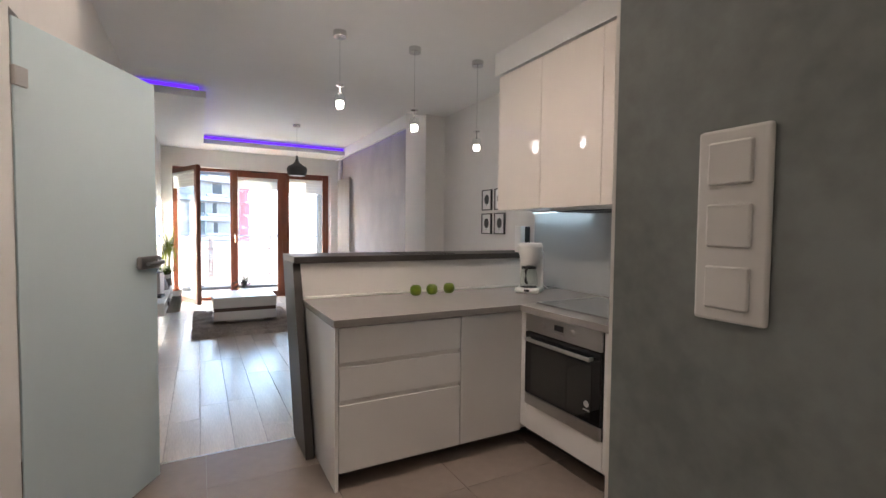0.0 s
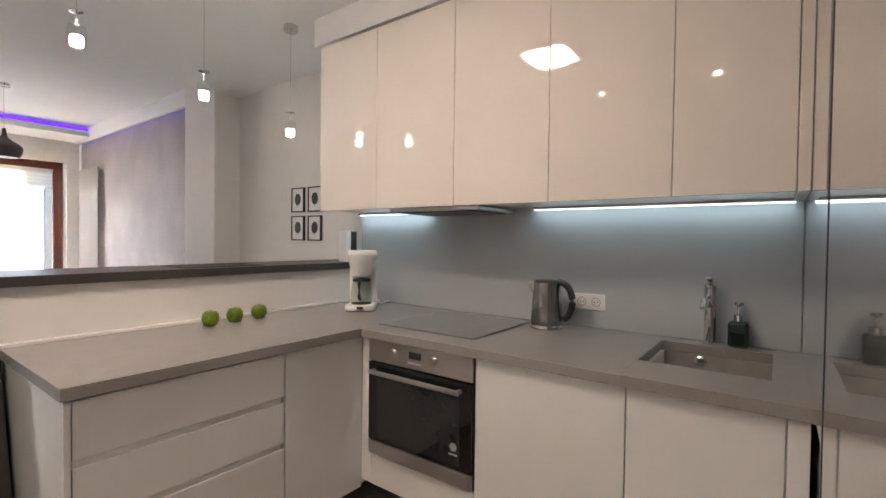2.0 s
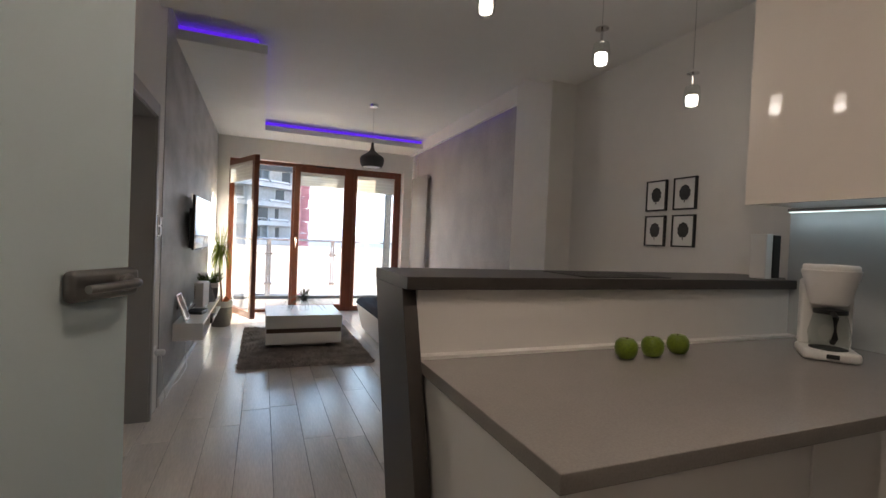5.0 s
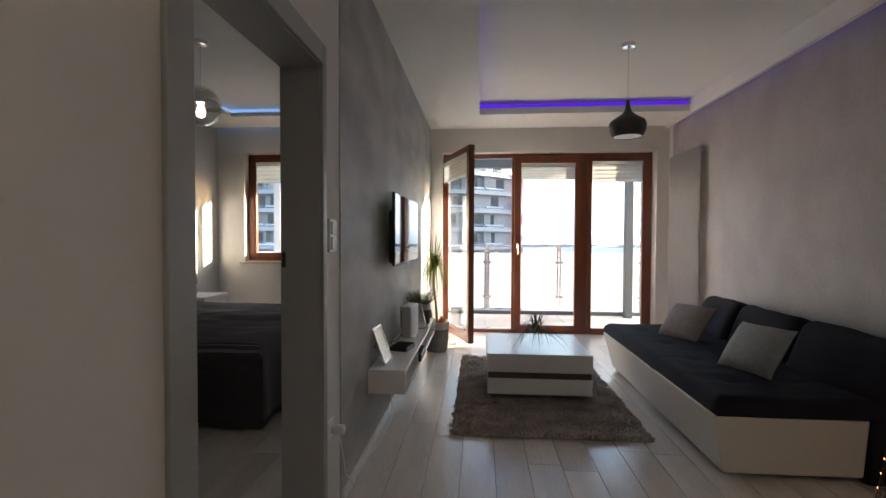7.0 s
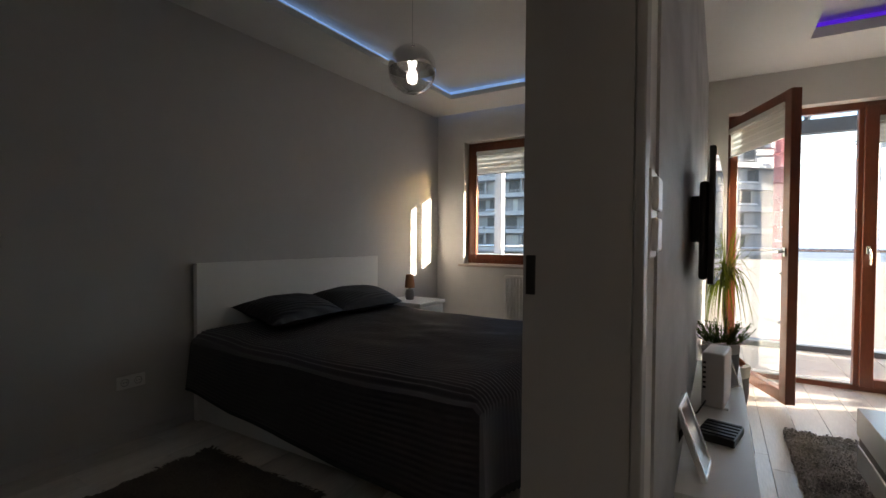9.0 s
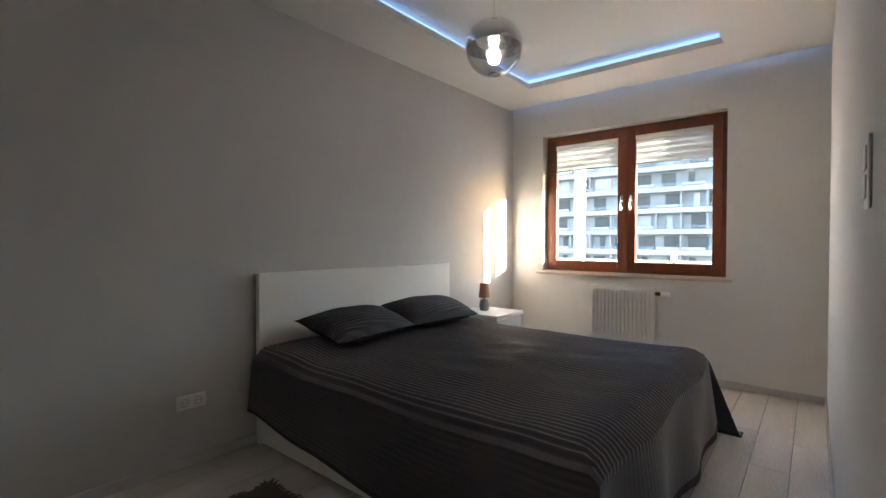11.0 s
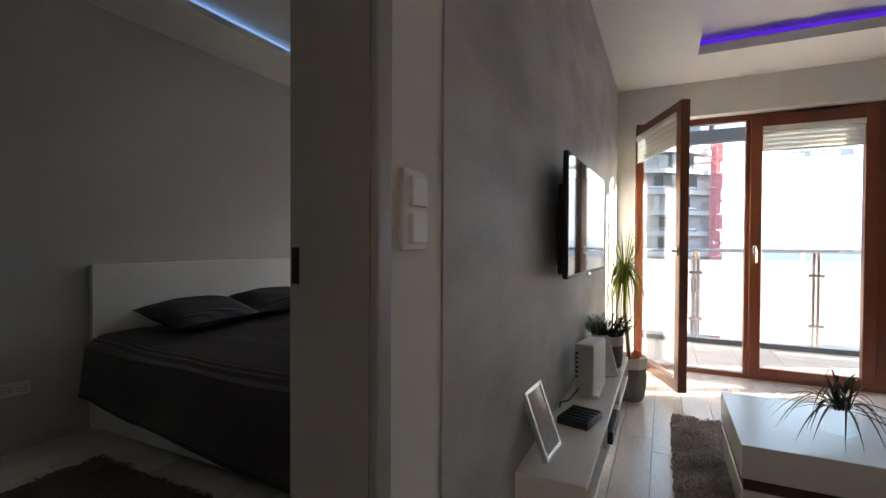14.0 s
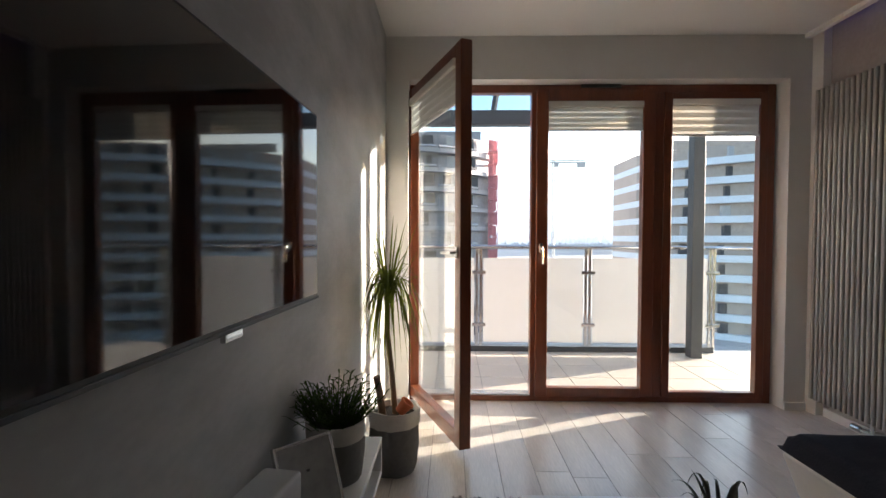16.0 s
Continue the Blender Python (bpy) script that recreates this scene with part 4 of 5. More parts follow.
# four framed leaf prints
for y in (3.96, 3.725):
    for z in (1.665, 1.415):
        p = thing("picture_frame", (2.61, y, z - 0.108), "small black-framed leaf print", "picture", "leaf prints on the dining wall")
        f = F()
        f.box(2.60, 2.62, y - 0.088, y - 0.078, z - 0.108, z + 0.108).box(2.60, 2.62, y + 0.078, y + 0.088, z - 0.108, z + 0.108)
        f.box(2.6002, 2.62, y - 0.078, y + 0.078, z + 0.098, z + 0.108).box(2.6002, 2.62, y - 0.078, y + 0.078, z - 0.108, z - 0.098)
        part("frame", f, BLACK, p)
        part("print", F().box(2.606, 2.62, y - 0.078, y + 0.078, z - 0.098, z + 0.098), PRINT_PAPER, p)
        f = F()
        for k in range(9):
            a = radians(-150 + 37.5 * k)
            f.lathe([(0, 0.002), (0.016, 0.0015), (0.018, 0)], (2.606, y + math.sin(a) * 0.028, z + 0.005 + math.cos(a) * 0.036), 7, Matrix.Rotation(radians(-90), 4, "Y"))
        f.lathe([(0, 0.002), (0.026, 0.0015), (0.03, 0)], (2.606, y, z + 0.008), 9, Matrix.Rotation(radians(-90), 4, "Y"))
        f.box(2.604, 2.606, y - 0.003, y + 0.003, z - 0.06, z)
        part("leaf_motif", f, mat("print_black", (0.05, 0.05, 0.05), 0.7, vary=0.3), p)

# ---- living room ----
def cushion(name, label, at, size, rot, material, group="", puff=0.5, shared=None):
    """A stuffed square pillow with pinched corners."""
    t = bmesh.new()
    bmesh.ops.create_grid(t, x_segments=14, y_segments=14, size=0.5)
    low = t.copy()
    f = F()
    for g, s in ((t, 1), (low, -1)):
        for v in g.verts:
            u, w = abs(v.co.x) * 2, abs(v.co.y) * 2
            bulge = max(0.0, (1 - u ** 2.6) * (1 - w ** 2.6)) ** 0.6
            pin = 1 - 0.07 * (1 - u * u) * w ** 4
            pin2 = 1 - 0.07 * (1 - w * w) * u ** 4
            n = noise.noise(Vector((v.co.x * 4 + at[0] * 7, v.co.y * 4, s))) * 0.12
            v.co = Vector((v.co.x * size[0] * pin2, v.co.y * size[1] * pin, s * (0.004 + size[2] / 2 * bulge * (1 + n))))
        if s < 0:
            bmesh.ops.reverse_faces(g, faces=g.faces[:])
        f.add(g)
    bmesh.ops.remove_doubles(f.bm, verts=f.bm.verts, dist=0.0085)
    f.bm.transform(pose(*at, *rot))
    return solo(name, f, material, label, "pillow", group)


sofa = thing("sofa", (1.8, 6.7, 0), "low sofa with white faux-leather base and dark corduroy seat", "sofa")
f = F().box(1.255, 2.03, 5.605, 7.80, 0.03, 0.36, 0.02)
for v in f.bm.verts:
    if v.co.z < 0.2:
        v.co.x = v.co.x + 0.06 if v.co.x < 1.6 else v.co.x
        v.co.y += 0.03 if v.co.y < 6.5 else -0.11
part("base", f, LEATHER, sofa, "white faux-leather base tapering to the floor")
part("plinth", F().box(1.36, 2.0, 5.75, 7.66, 0, 0.03), BLACK, sofa)
part("back_base", F().box(2.034, 2.30, 5.62, 7.79, 0.0, 0.357, 0.02), NAVY, sofa, "dark upholstered rear base")
part("back_rail", F().box(2.302, 2.47, 5.6, 7.72, 0.0, 0.6, 0.045, None, 4), NAVY, sofa, "dark padded rear rail")
t = bmesh.new()
bmesh.ops.create_grid(t, x_segments=40, y_segments=80, size=0.5)
for v in t.verts:
    x, y = 1.245 + (v.co.x + 0.5) * 1.06, 5.60 + (v.co.y + 0.5) * 2.21
    edge = min(x - 1.245, 2.305 - x, y - 5.60, 7.81 - y)
    z = 0.445 - 0.075 * max(0, 1 - edge / 0.06) ** 2 + 0.008 * noise.noise(Vector((x * 5, y * 2.2, 0))) + 0.006 * noise.noise(Vector((x * 3, y * 14, 3)))
    for bx_ in (1.52, 1.85):
        for by_ in (5.95, 6.45, 6.95, 7.45):
            z -= 0.02 * math.exp(-((x - bx_) ** 2 + (y - by_) ** 2) / 0.004)
    v.co = Vector((x, y, z))
ext = bmesh.ops.extrude_edge_only(t, edges=[e for e in t.edges if e.is_boundary])
for v in ext["geom"]:
    if isinstance(v, bmesh.types.BMVert):
        v.co.z = 0.355
        v.co.x = 1.262 if v.co.x < 1.3 else v.co.x
part("seat", F().add(t), NAVY, sofa, "tufted dark corduroy seat")
for y0, y1, lean in ((5.62, 6.36, 0), (6.37, 7.08, 0.01), (7.09, 7.68, 0.0)):
    f = F().box(-0.11, 0.11, y0, y1, 0, 0.42, 0.085, None, 4)
    bmesh.ops.subdivide_edges(f.bm, edges=[e for e in f.bm.edges if e.calc_length() > 0.15], cuts=6, use_grid_fill=True)
    for v in f.bm.verts:
        v.co += Vector((0.02, 0.012, 0.02)) * noise.noise(v.co * 4)
    f.bm.transform(pose(2.13, 0, 0.345, 0, 20, 0))
    part("back_cushion", f, NAVY, sofa)
cushion("throw_pillow", "mauve-grey velvet throw pillow on the sofa", (1.80, 7.22, 0.56), (0.39, 0.39, 0.16), (48, 0, -62), MAUVE, "sofa pillows")
cushion("throw_pillow", "pale teal-grey velvet throw pillow on the sofa", (1.80, 6.21, 0.58), (0.37, 0.37, 0.15), (50, 0, -66), TEAL, "sofa pillows")

# wire cone tree with a string of tiny lamps
tx, ty, th, tr_ = 1.92, 5.35, 0.48, 0.066
cone = thing("light_tree", (tx, ty, 0), "cone-shaped wire tree with tiny warm lamps on the floor", "decorative lamp")
WIRE = mat("brown_wire_mesh", (0.12, 0.075, 0.045), 0.6, 0.3, vary=0.2, scale=60)
TINY = glow("tiny_warm_lamp", (1.0, 0.4, 0.14), 0.38)
part("foot", F().lathe([(0.0, 0.0), (tr_, 0.0), (tr_ + 0.003, 0.004), (tr_, 0.008), (0.0, 0.008)], (tx, ty, 0), 24), WIRE, cone)
for k in range(14):
    a = 2 * math.pi * k / 14
    part("rib", F().tube([(tx + tr_ * math.cos(a), ty + tr_ * math.sin(a), 0.008), (tx, ty, th)], 0.0012, 5), WIRE, cone)
for k in range(1, 9):
    r_, z_ = tr_ * (1 - k / 9), th * k / 9
    part("hoop", F().tube([(tx + r_ * math.cos(2 * math.pi * q / 20), ty + r_ * math.sin(2 * math.pi * q / 20), z_) for q in range(21)], 0.001, 4), WIRE, cone)
turns = [((1 - q / 96) * tr_ * 0.93, 2 * math.pi * 6 * q / 96, 0.02 + 0.44 * q / 96) for q in range(97)]
part("cord", F().tube([(tx + r_ * math.cos(a), ty + r_ * math.sin(a), z_) for r_, a, z_ in turns], 0.0014, 4), WIRE, cone)
for r_, a, z_ in turns[2::4]:
    part("bulb", F().lathe([(0.0, -0.005), (0.0032, -0.002), (0.0032, 0.003), (0.0, 0.005)], (tx + (r_ + 0.003) * math.cos(a), ty + (r_ + 0.003) * math.sin(a), z_), 8), TINY, cone)

TABLE_WHITE = mat("white_satin_table_lacquer", (0.78, 0.77, 0.75), 0.3, vary=0.02, scale=3, coat=0.25)
TABLE_WHITE.node_tree.nodes["Principled BSDF"].inputs["Coat Roughness"].default_value = 0.2
tb = thing("coffee_table", (0.48, 6.95, 0), "white gloss coffee table with a dark wood band", "coffee table")
part("top", F().box(0.07, 0.865, 6.585, 7.335, 0.27, 0.41, 0.004), TABLE_WHITE, tb)
part("band", F().box(0.08, 0.855, 6.595, 7.325, 0.222, 0.27), STRIP_WOOD, tb, "dark walnut band")
part("lower_box", F().box(0.073, 0.862, 6.588, 7.332, 0.10, 0.222, 0.004), WHITE_GLOSS, tb)
part("plinth", F().box(0.24, 0.72, 6.79, 7.16, 0.03, 0.10), WHITE_MATT, tb)


def shag_rug(name, label, x0, x1, y0, y1, n, material, h=0.028):
    r = thing(name, ((x0 + x1) / 2, (y0 + y1) / 2, 0), label, "rug")
    part("backing", F().box(x0, x1, y0, y1, 0.002, 0.012, 0.003), material, r)
    rnd = random.Random(5)
    vs, fs = [], []
    for k in range(n):
        x, y = rnd.uniform(x0 - 0.008, x1 + 0.008), rnd.uniform(y0 - 0.008, y1 + 0.008)
        c = noise.noise(Vector((x * 5, y * 5, 0))) * 2.5 + rnd.uniform(-0.7, 0.7)
        hh, le, w = h * rnd.uniform(0.6, 1.1), rnd.uniform(0.015, 0.045), rnd.uniform(0.003, 0.007)
        dx, dy = math.cos(c * 2) * le, math.sin(c * 2) * le
        px, py = -dy / le * w, dx / le * w
        i = len(vs)
        vs += [(x - px, y - py, 0.008), (x + px, y + py, 0.008), (x + dx * 0.5 + px, y + dy * 0.5 + py, hh), (x + dx * 0.5 - px, y + dy * 0.5 - py, hh), (x + dx, y + dy, hh * 0.75)]
        fs += [(i, i + 1, i + 2, i + 3), (i + 3, i + 2, i + 4)]
    me = bpy.data.meshes.new("shag")
    me.from_pydata(vs, [], fs)
    me.materials.append(material)
    o = new("shag", me)
    o.parent = r
    o.matrix_parent_inverse = Matrix.Translation(-r.location)
    tagged(o, kind="stuff")
    return r


shag_rug("rug", "grey-brown shaggy rug under the coffee table", -0.165, 1.105, 6.05, 7.95, 26000, SHAG, 0.036)

vase = thing("potted_plant", (0.5, 6.95, 0.41), "arching thin-leaved plant in a clear glass jar on the table", "plant")
vx, vy = 0.48, 6.91
part("jar", F().lathe([(0, 0.0), (0.05, 0.0), (0.06, 0.012), (0.062, 0.06), (0.05, 0.1), (0.052, 0.106), (0.05, 0.104), (0.058, 0.06), (0.055, 0.014), (0, 0.008)], (vx, vy, 0.411), 24), glass("thin_jar_glass", (0.97, 0.98, 0.98), 0.35), vase, "clear round glass jar")
f = F()
rnd = random.Random(3)
for k in range(52):
    a, le = rnd.uniform(0, 6.28), rnd.uniform(0.1, 0.33)
    end = 0.425 + (rnd.uniform(0.1, 0.21) if le < 0.17 else rnd.uniform(-0.005, 0.03))
    root = (vx + rnd.uniform(-0.025, 0.025), vy + rnd.uniform(-0.025, 0.025), 0.515)
    f.blade(root, (vx + math.cos(a) * le, vy + math.sin(a) * le, end), 0.013, rnd.uniform(0.03, 0.11), 10)
part("leaves", f, mat("grey_green_thin_leaf", (0.065, 0.072, 0.045), 0.5, vary=0.4, scale=30), vase, "thin grey-green arching leaves", smooth=False)

# wall shelf
sh = thing("wall_shelf", (-0.55, 6.67, 0.355), "long white floating media shelf with open bays", "shelf")
S0, S1, SF = 5.78, 7.56, -0.43
XS = XL + 0.006
part("top", F().box(XS, SF, S0, S1, 0.478, 0.50, 0.002), WHITE_MATT, sh)
part("bottom", F().box(XS, SF, S0, S1, 0.355, 0.375, 0.002), WHITE_MATT, sh)
part("side", F().box(XS, SF, S0, S0 + 0.02, 0.375, 0.478), WHITE_MATT, sh)
part("side", F().box(XS, SF, S1 - 0.02, S1, 0.375, 0.478), WHITE_MATT, sh)
for y in (6.37, 6.96):
    part("divider", F().box(XS, SF - 0.004, y, y + 0.018, 0.375, 0.478), WHITE_MATT, sh)
solo("media_box", F().box(-0.62, -0.415, 6.42, 6.72, 0.376, 0.43, 0.004), BLACK, "black media player in the shelf bay", "media player")


def photo_frame(at, rz, w, h, label, lean=16, border=0.014):
    p = thing("photo_frame", at, label, "photo frame", "photo frames on the shelf")
    f = F()
    f.box(-w / 2, -w / 2 + border, -0.009, 0.009, 0, h, 0.002).box(w / 2 - border, w / 2, -0.009, 0.009, 0, h, 0.002)
    f.box(-w / 2 + border, w / 2 - border, -0.0085, 0.0085, 0, border, 0.002).box(-w / 2 + border, w / 2 - border, -0.0085, 0.0085, h - border, h, 0.002)
    tilt = Matrix.Rotation(radians(-lean), 4, "X")
    for nm, g, mm in (("frame", f, mat("bright_silver_frame", (0.85, 0.85, 0.85), 0.25, 0.8, vary=0.03)), ("print", F().box(-w / 2 + border, w / 2 - border, -0.004, 0.004, border, h - border), PHOTO)):
        g.bm.transform(tilt)
        o = part(nm, g, mm, p)
    part("stand", F().tube([(0, 0.02 + h * 0.18, h * 0.62), (0, 0.02 + h * 0.42, 0.004)], 0.008, 6), BLACK, p)
    for o in p.children:
        o.matrix_parent_inverse = Matrix.Identity(4)
    p.rotation_euler = (0, 0, radians(rz))
    return p


photo_frame((-0.57, 5.955, 0.502), 86, 0.17, 0.238, "silver-framed photo leaning on the white shelf", lean=20)
photo_frame((-0.505, 6.99, 0.502), 46, 0.17, 0.23, "silver-framed photo beside the small pot", lean=24, border=0.009)
rt = thing("router", (-0.55, 6.62, 0.5), "white upright internet router with small lamps", "router")
part("case", F().box(-0.595, -0.505, 6.50, 6.72, 0.512, 0.757, 0.01, Matrix.Translation((-0.55, 6.6, 0)) @ Matrix.Rotation(radians(-8), 4, "Z") @ Matrix.Translation((0.55, -6.6, 0))), mat("pale_grey_plastic", (0.52, 0.51, 0.5), 0.4, vary=0.03), rt)
part("foot", F().box(-0.60, -0.50, 6.53, 6.7, 0.5, 0.513, 0.003), WHITE_PLASTIC, rt)
for k in range(6):
    part("lamp", F().box(-0.602, -0.59, 6.488, 6.4915, 0.6 + k * 0.022, 0.61 + k * 0.022), BLACK, rt)
part("cable", F().tube([(-0.59, 6.5, 0.54), (-0.62, 6.42, 0.505), (-0.64, 6.34, 0.52), (-0.648, 6.3, 0.47)], 0.004, 6), BLACK, rt)
rt.location.y += 0.1
stb = thing("set_top_box", (-0.535, 6.3, 0.5), "small black ridged set-top box on the shelf", "set-top box")
mm = Matrix.Translation((-0.535, 6.3, 0)) @ Matrix.Rotation(radians(-12), 4, "Z")
part("case", F().box(-0.065, 0.065, -0.085, 0.085, 0.501, 0.53, 0.004, mm), BLACK, stb)
for k in range(5):
    part("ridge", F().box(-0.06, 0.06, -0.07 + k * 0.033, -0.052 + k * 0.033, 0.53, 0.536, 0.002, mm), BLACK, stb)


def paper_pot(name, at, r, h, label, cuff=0.28):
    p = thing(name, at, label, "plant")
    prof = [(0.0, 0.0), (r * 0.84, 0.0), (r * 0.92, h * 0.06), (r * 1.02, h * 0.4), (r, h * (1 - cuff))]
    f = F().lathe(prof, at, 24)
    g = F().lathe([(r, h * (1 - cuff)), (r * 1.05, h * (1 - cuff)), (r * 1.06, h), (r * 0.97, h), (r * 0.95, h * 0.9)], at, 24)
    for q in (f, g):
        for v in q.bm.verts:
            v.co += Vector((1, 1, 0.3)) * 0.01 * noise.noise(v.co * 22)
    bag = part("pot", f, PAPER_BAG, p, "grey paper-bag planter")
    part("cuff", g, PAPER_CUFF, bag, "pale folded cuff")
    part("soil", F().lathe([(0, h * 0.9), (r * 0.95, h * 0.88)], at, 18), SOIL, bag)
    return p


pp = paper_pot("potted_plant", (-0.53, 7.26, 0.5), 0.088, 0.19, "bushy green plant in a grey paper planter on the shelf")
f = F()
rnd = random.Random(9)
for k in range(150):
    a, r0 = rnd.uniform(0, 6.28), rnd.uniform(0, 0.07)
    x, y = -0.53 + math.cos(a) * r0, 7.26 + math.sin(a) * r0
    le, up = rnd.uniform(0.03, 0.1), rnd.uniform(0.06, 0.15)
    tip = (x + math.cos(a) * le, y + math.sin(a) * le, 0.66 + up)
    f.tube([(x, y, 0.66), tip], 0.0015, 4)
    for j in range(5):
        q = 0.35 + 0.15 * j
        b = Vector((x, y, 0.66)).lerp(Vector(tip), q)
        aa = a + rnd.uniform(-1.6, 1.6)
        f.blade(b, b + Vector((math.cos(aa) * 0.03, math.sin(aa) * 0.03, rnd.uniform(0.0, 0.02))), 0.009, 0.004, 2)
part("foliage", f, LEAF, pp, smooth=False)

dp = paper_pot("potted_plant", (-0.475, 8.29, 0), 0.13, 0.34, "tall cane plant in a grey paper planter on the floor", 0.24)
part("trunk", F().tube([(-0.47, 8.29, 0.3), (-0.485, 8.285, 0.5), (-0.51, 8.28, 0.75), (-0.505, 8.29, 0.9)], 0.016, 8, 0.011), TRUNK, dp)
part("stump", F().tube([(-0.53, 8.24, 0.3), (-0.545, 8.225, 0.44), (-0.56, 8.21, 0.53)], 0.02, 8, 0.018), TRUNK, dp)
part("clay_pot", F().lathe([(0.028, 0.0), (0.036, 0.06), (0.04, 0.06), (0.04, 0.07), (0.033, 0.07), (0.026, 0.01)], (-0.44, 8.25, 0.33), 16, Matrix.Rotation(radians(40), 4, "Y")), TERRACOTTA, dp, "small orange clay pot")
for nm, mm, cnt, upr in (("upright_leaves", LEAF_PALE, 40, True), ("hanging_leaves", LEAF_PALE, 90, False)):
    f = F()
    for k in range(cnt):
        a = rnd.uniform(0, 6.28)
        root = (-0.505 + 0.02 * math.cos(a), 8.29 + 0.02 * math.sin(a), rnd.uniform(0.9, 1.03))
        if upr:
            le = rnd.uniform(0.05, 0.24)
            tip = (root[0] + math.cos(a) * le, root[1] + math.sin(a) * le, rnd.uniform(1.05, 1.4))
            f.blade(root, (max(tip[0], XL + 0.03), tip[1], tip[2]), 0.011, 0.03, 6)
        else:
            le = rnd.uniform(0.08, 0.25)
            tip = (root[0] + math.cos(a) * le, root[1] + math.sin(a) * le, rnd.uniform(0.52, 0.9))
            f.blade(root, (max(tip[0], XL + 0.03), tip[1], tip[2]), 0.013, rnd.uniform(0.12, 0.2), 8)
    part(nm, f, mm, dp, smooth=False)

tv = thing("television", (-0.6, 6.6, 1.34), "wall-mounted black flat-screen television", "television")
T = Matrix.Translation((-0.558, 6.625, 1.35)) @ Matrix.Rotation(radians(-1.8), 4, "Z")
tv_body = part("body", F().box(-0.012, 0.008, -0.463, 0.463, -0.252, 0.252, 0.004, T).box(-0.045, -0.012, -0.42, 0.42, -0.24, 0.13, 0.012, T), BLACK, tv)
part("screen", F().box(0.0085, 0.0095, -0.454, 0.454, -0.238, 0.244, 0, T), BLACK_GLASS, tv_body)
part("bottom_trim", F().box(0.006, 0.0105, -0.463, 0.463, -0.2525, -0.246, 0, T), STEEL_GREY, tv_body)
part("logo_plate", F().box(0.002, 0.013, -0.03, 0.03, -0.266, -0.2515, 0.002, T), CHROME, tv_body)
part("bracket", F().box(XL + 0.006, -0.6, 6.5, 6.68, 1.25, 1.45, 0.004), STEEL_GREY, tv)

rad = thing("radiator", (2.42, 8.76, 0.11), "tall taupe-grey vertical tube radiator", "radiator")
for k in range(20):
    y = 8.375 + k * 0.0405
    part("tube", F().tube([(2.43, y, 0.115), (2.43, y, 2.32)], 0.0135, 10), RADIATOR, rad)
part("header", F().tube([(2.455, 8.365, 0.16), (2.455, 9.155, 0.16)], 0.016, 10).tube([(2.455, 8.365, 2.275), (2.455, 9.155, 2.275)], 0.016, 10), RADIATOR, rad)
part("valve", F().tube([(2.43, 8.66, 0.16), (2.43, 8.66, 0.07), (2.43, 8.74, 0.055)], 0.014, 8).tube([(2.43, 8.74, 0.055), (2.43, 8.80, 0.055)], 0.02, 10).tube([(2.43, 8.66, 0.07), (2.495, 8.66, 0.06)], 0.012, 8), CHROME, rad, "chrome valve")

lamp = thing("pendant_lamp", (1.22, 7.0, 2.14), "charcoal bottle-shaped pendant lamp", "pendant lamp")
part("canopy", F().lathe([(0, 0.0), (0.05, 0.002), (0.055, 0.03), (0, 0.03)], (1.22, 7.0, HK - 0.03), 24), CHROME, lamp)
part("cable", F().tube([(1.22, 7.0, 2.4), (1.22, 7.0, HK - 0.03)], 0.0025, 6), STAINLESS, lamp)
part("shade", F().lathe([(0.012, 0.3), (0.016, 0.285), (0.02, 0.24), (0.035, 0.2), (0.08, 0.165), (0.135, 0.13), (0.148, 0.1), (0.142, 0.05), (0.118, 0.0), (0.112, 0.0), (0.136, 0.05), (0.142, 0.1), (0.13, 0.124), (0.07, 0.16), (0.01, 0.2)], (1.22, 7.0, 2.13), 36), SHADE_DARK, lamp)
part("diffuser", F().lathe([(0.0, 0.004), (0.112, 0.004), (0.112, 0.01)], (1.22, 7.0, 2.13), 32), SHADE_INSIDE, lamp, "pale diffuser")

# switch and socket on the strip beside the bedroom door
s2 = thing("light_switch", (XL, 5.105, 1.3), "white double light switch beside the bedroom door", "light switch")
part("plate", F().box(XL, XL + 0.014, 5.062, 5.147, 1.225, 1.375, 0.004), WHITE_PLASTIC, s2)
for z in (1.266, 1.334):
    part("rocker", F().box(XL + 0.013, XL + 0.024, 5.075, 5.135, z - 0.028, z + 0.028, 0.004), WHITE_PLASTIC, s2)
so = thing("wall_socket", (XL, 5.08, 0.435), "white single wall socket with a plug near the floor", "socket")
part("plate", F().box(XL, XL + 0.012, 5.04, 5.12, 0.395, 0.475, 0.004), WHITE_PLASTIC, so)
part("plug", F().box(XL + 0.012, XL + 0.075, 5.06, 5.1, 0.415, 0.455, 0.012), WHITE_PLASTIC, so)

solo("power_cable", F().tube([(XL + 0.05, 5.08, 0.415), (XL + 0.06, 5.14, 0.2), (XL + 0.03, 5.4, 0.006), (XL + 0.025, 5.7, 0.006), (XL + 0.05, 5.85, 0.006), (XL + 0.055, 6.1, 0.006), (XL + 0.05, 6.3, 0.006), (XL + 0.026, 6.42, 0.05), (XL + 0.012, 6.45, 0.354)], 0.0035, 6), WHITE_PLASTIC, "thin white power cable along the skirting board", "cable")
s3 = thing("light_switch", (XLB, 5.84, 1.42), "white light switch beside the bedroom doorway", "light switch")
part("plate", F().box(XLB - 0.007, XLB, 5.8, 5.885, 1.35, 1.5, 0.003), WHITE_PLASTIC, s3)
part("rocker", F().box(XLB - 0.011, XLB - 0.006, 5.815, 5.87, 1.37, 1.42, 0.003), WHITE_PLASTIC, s3)
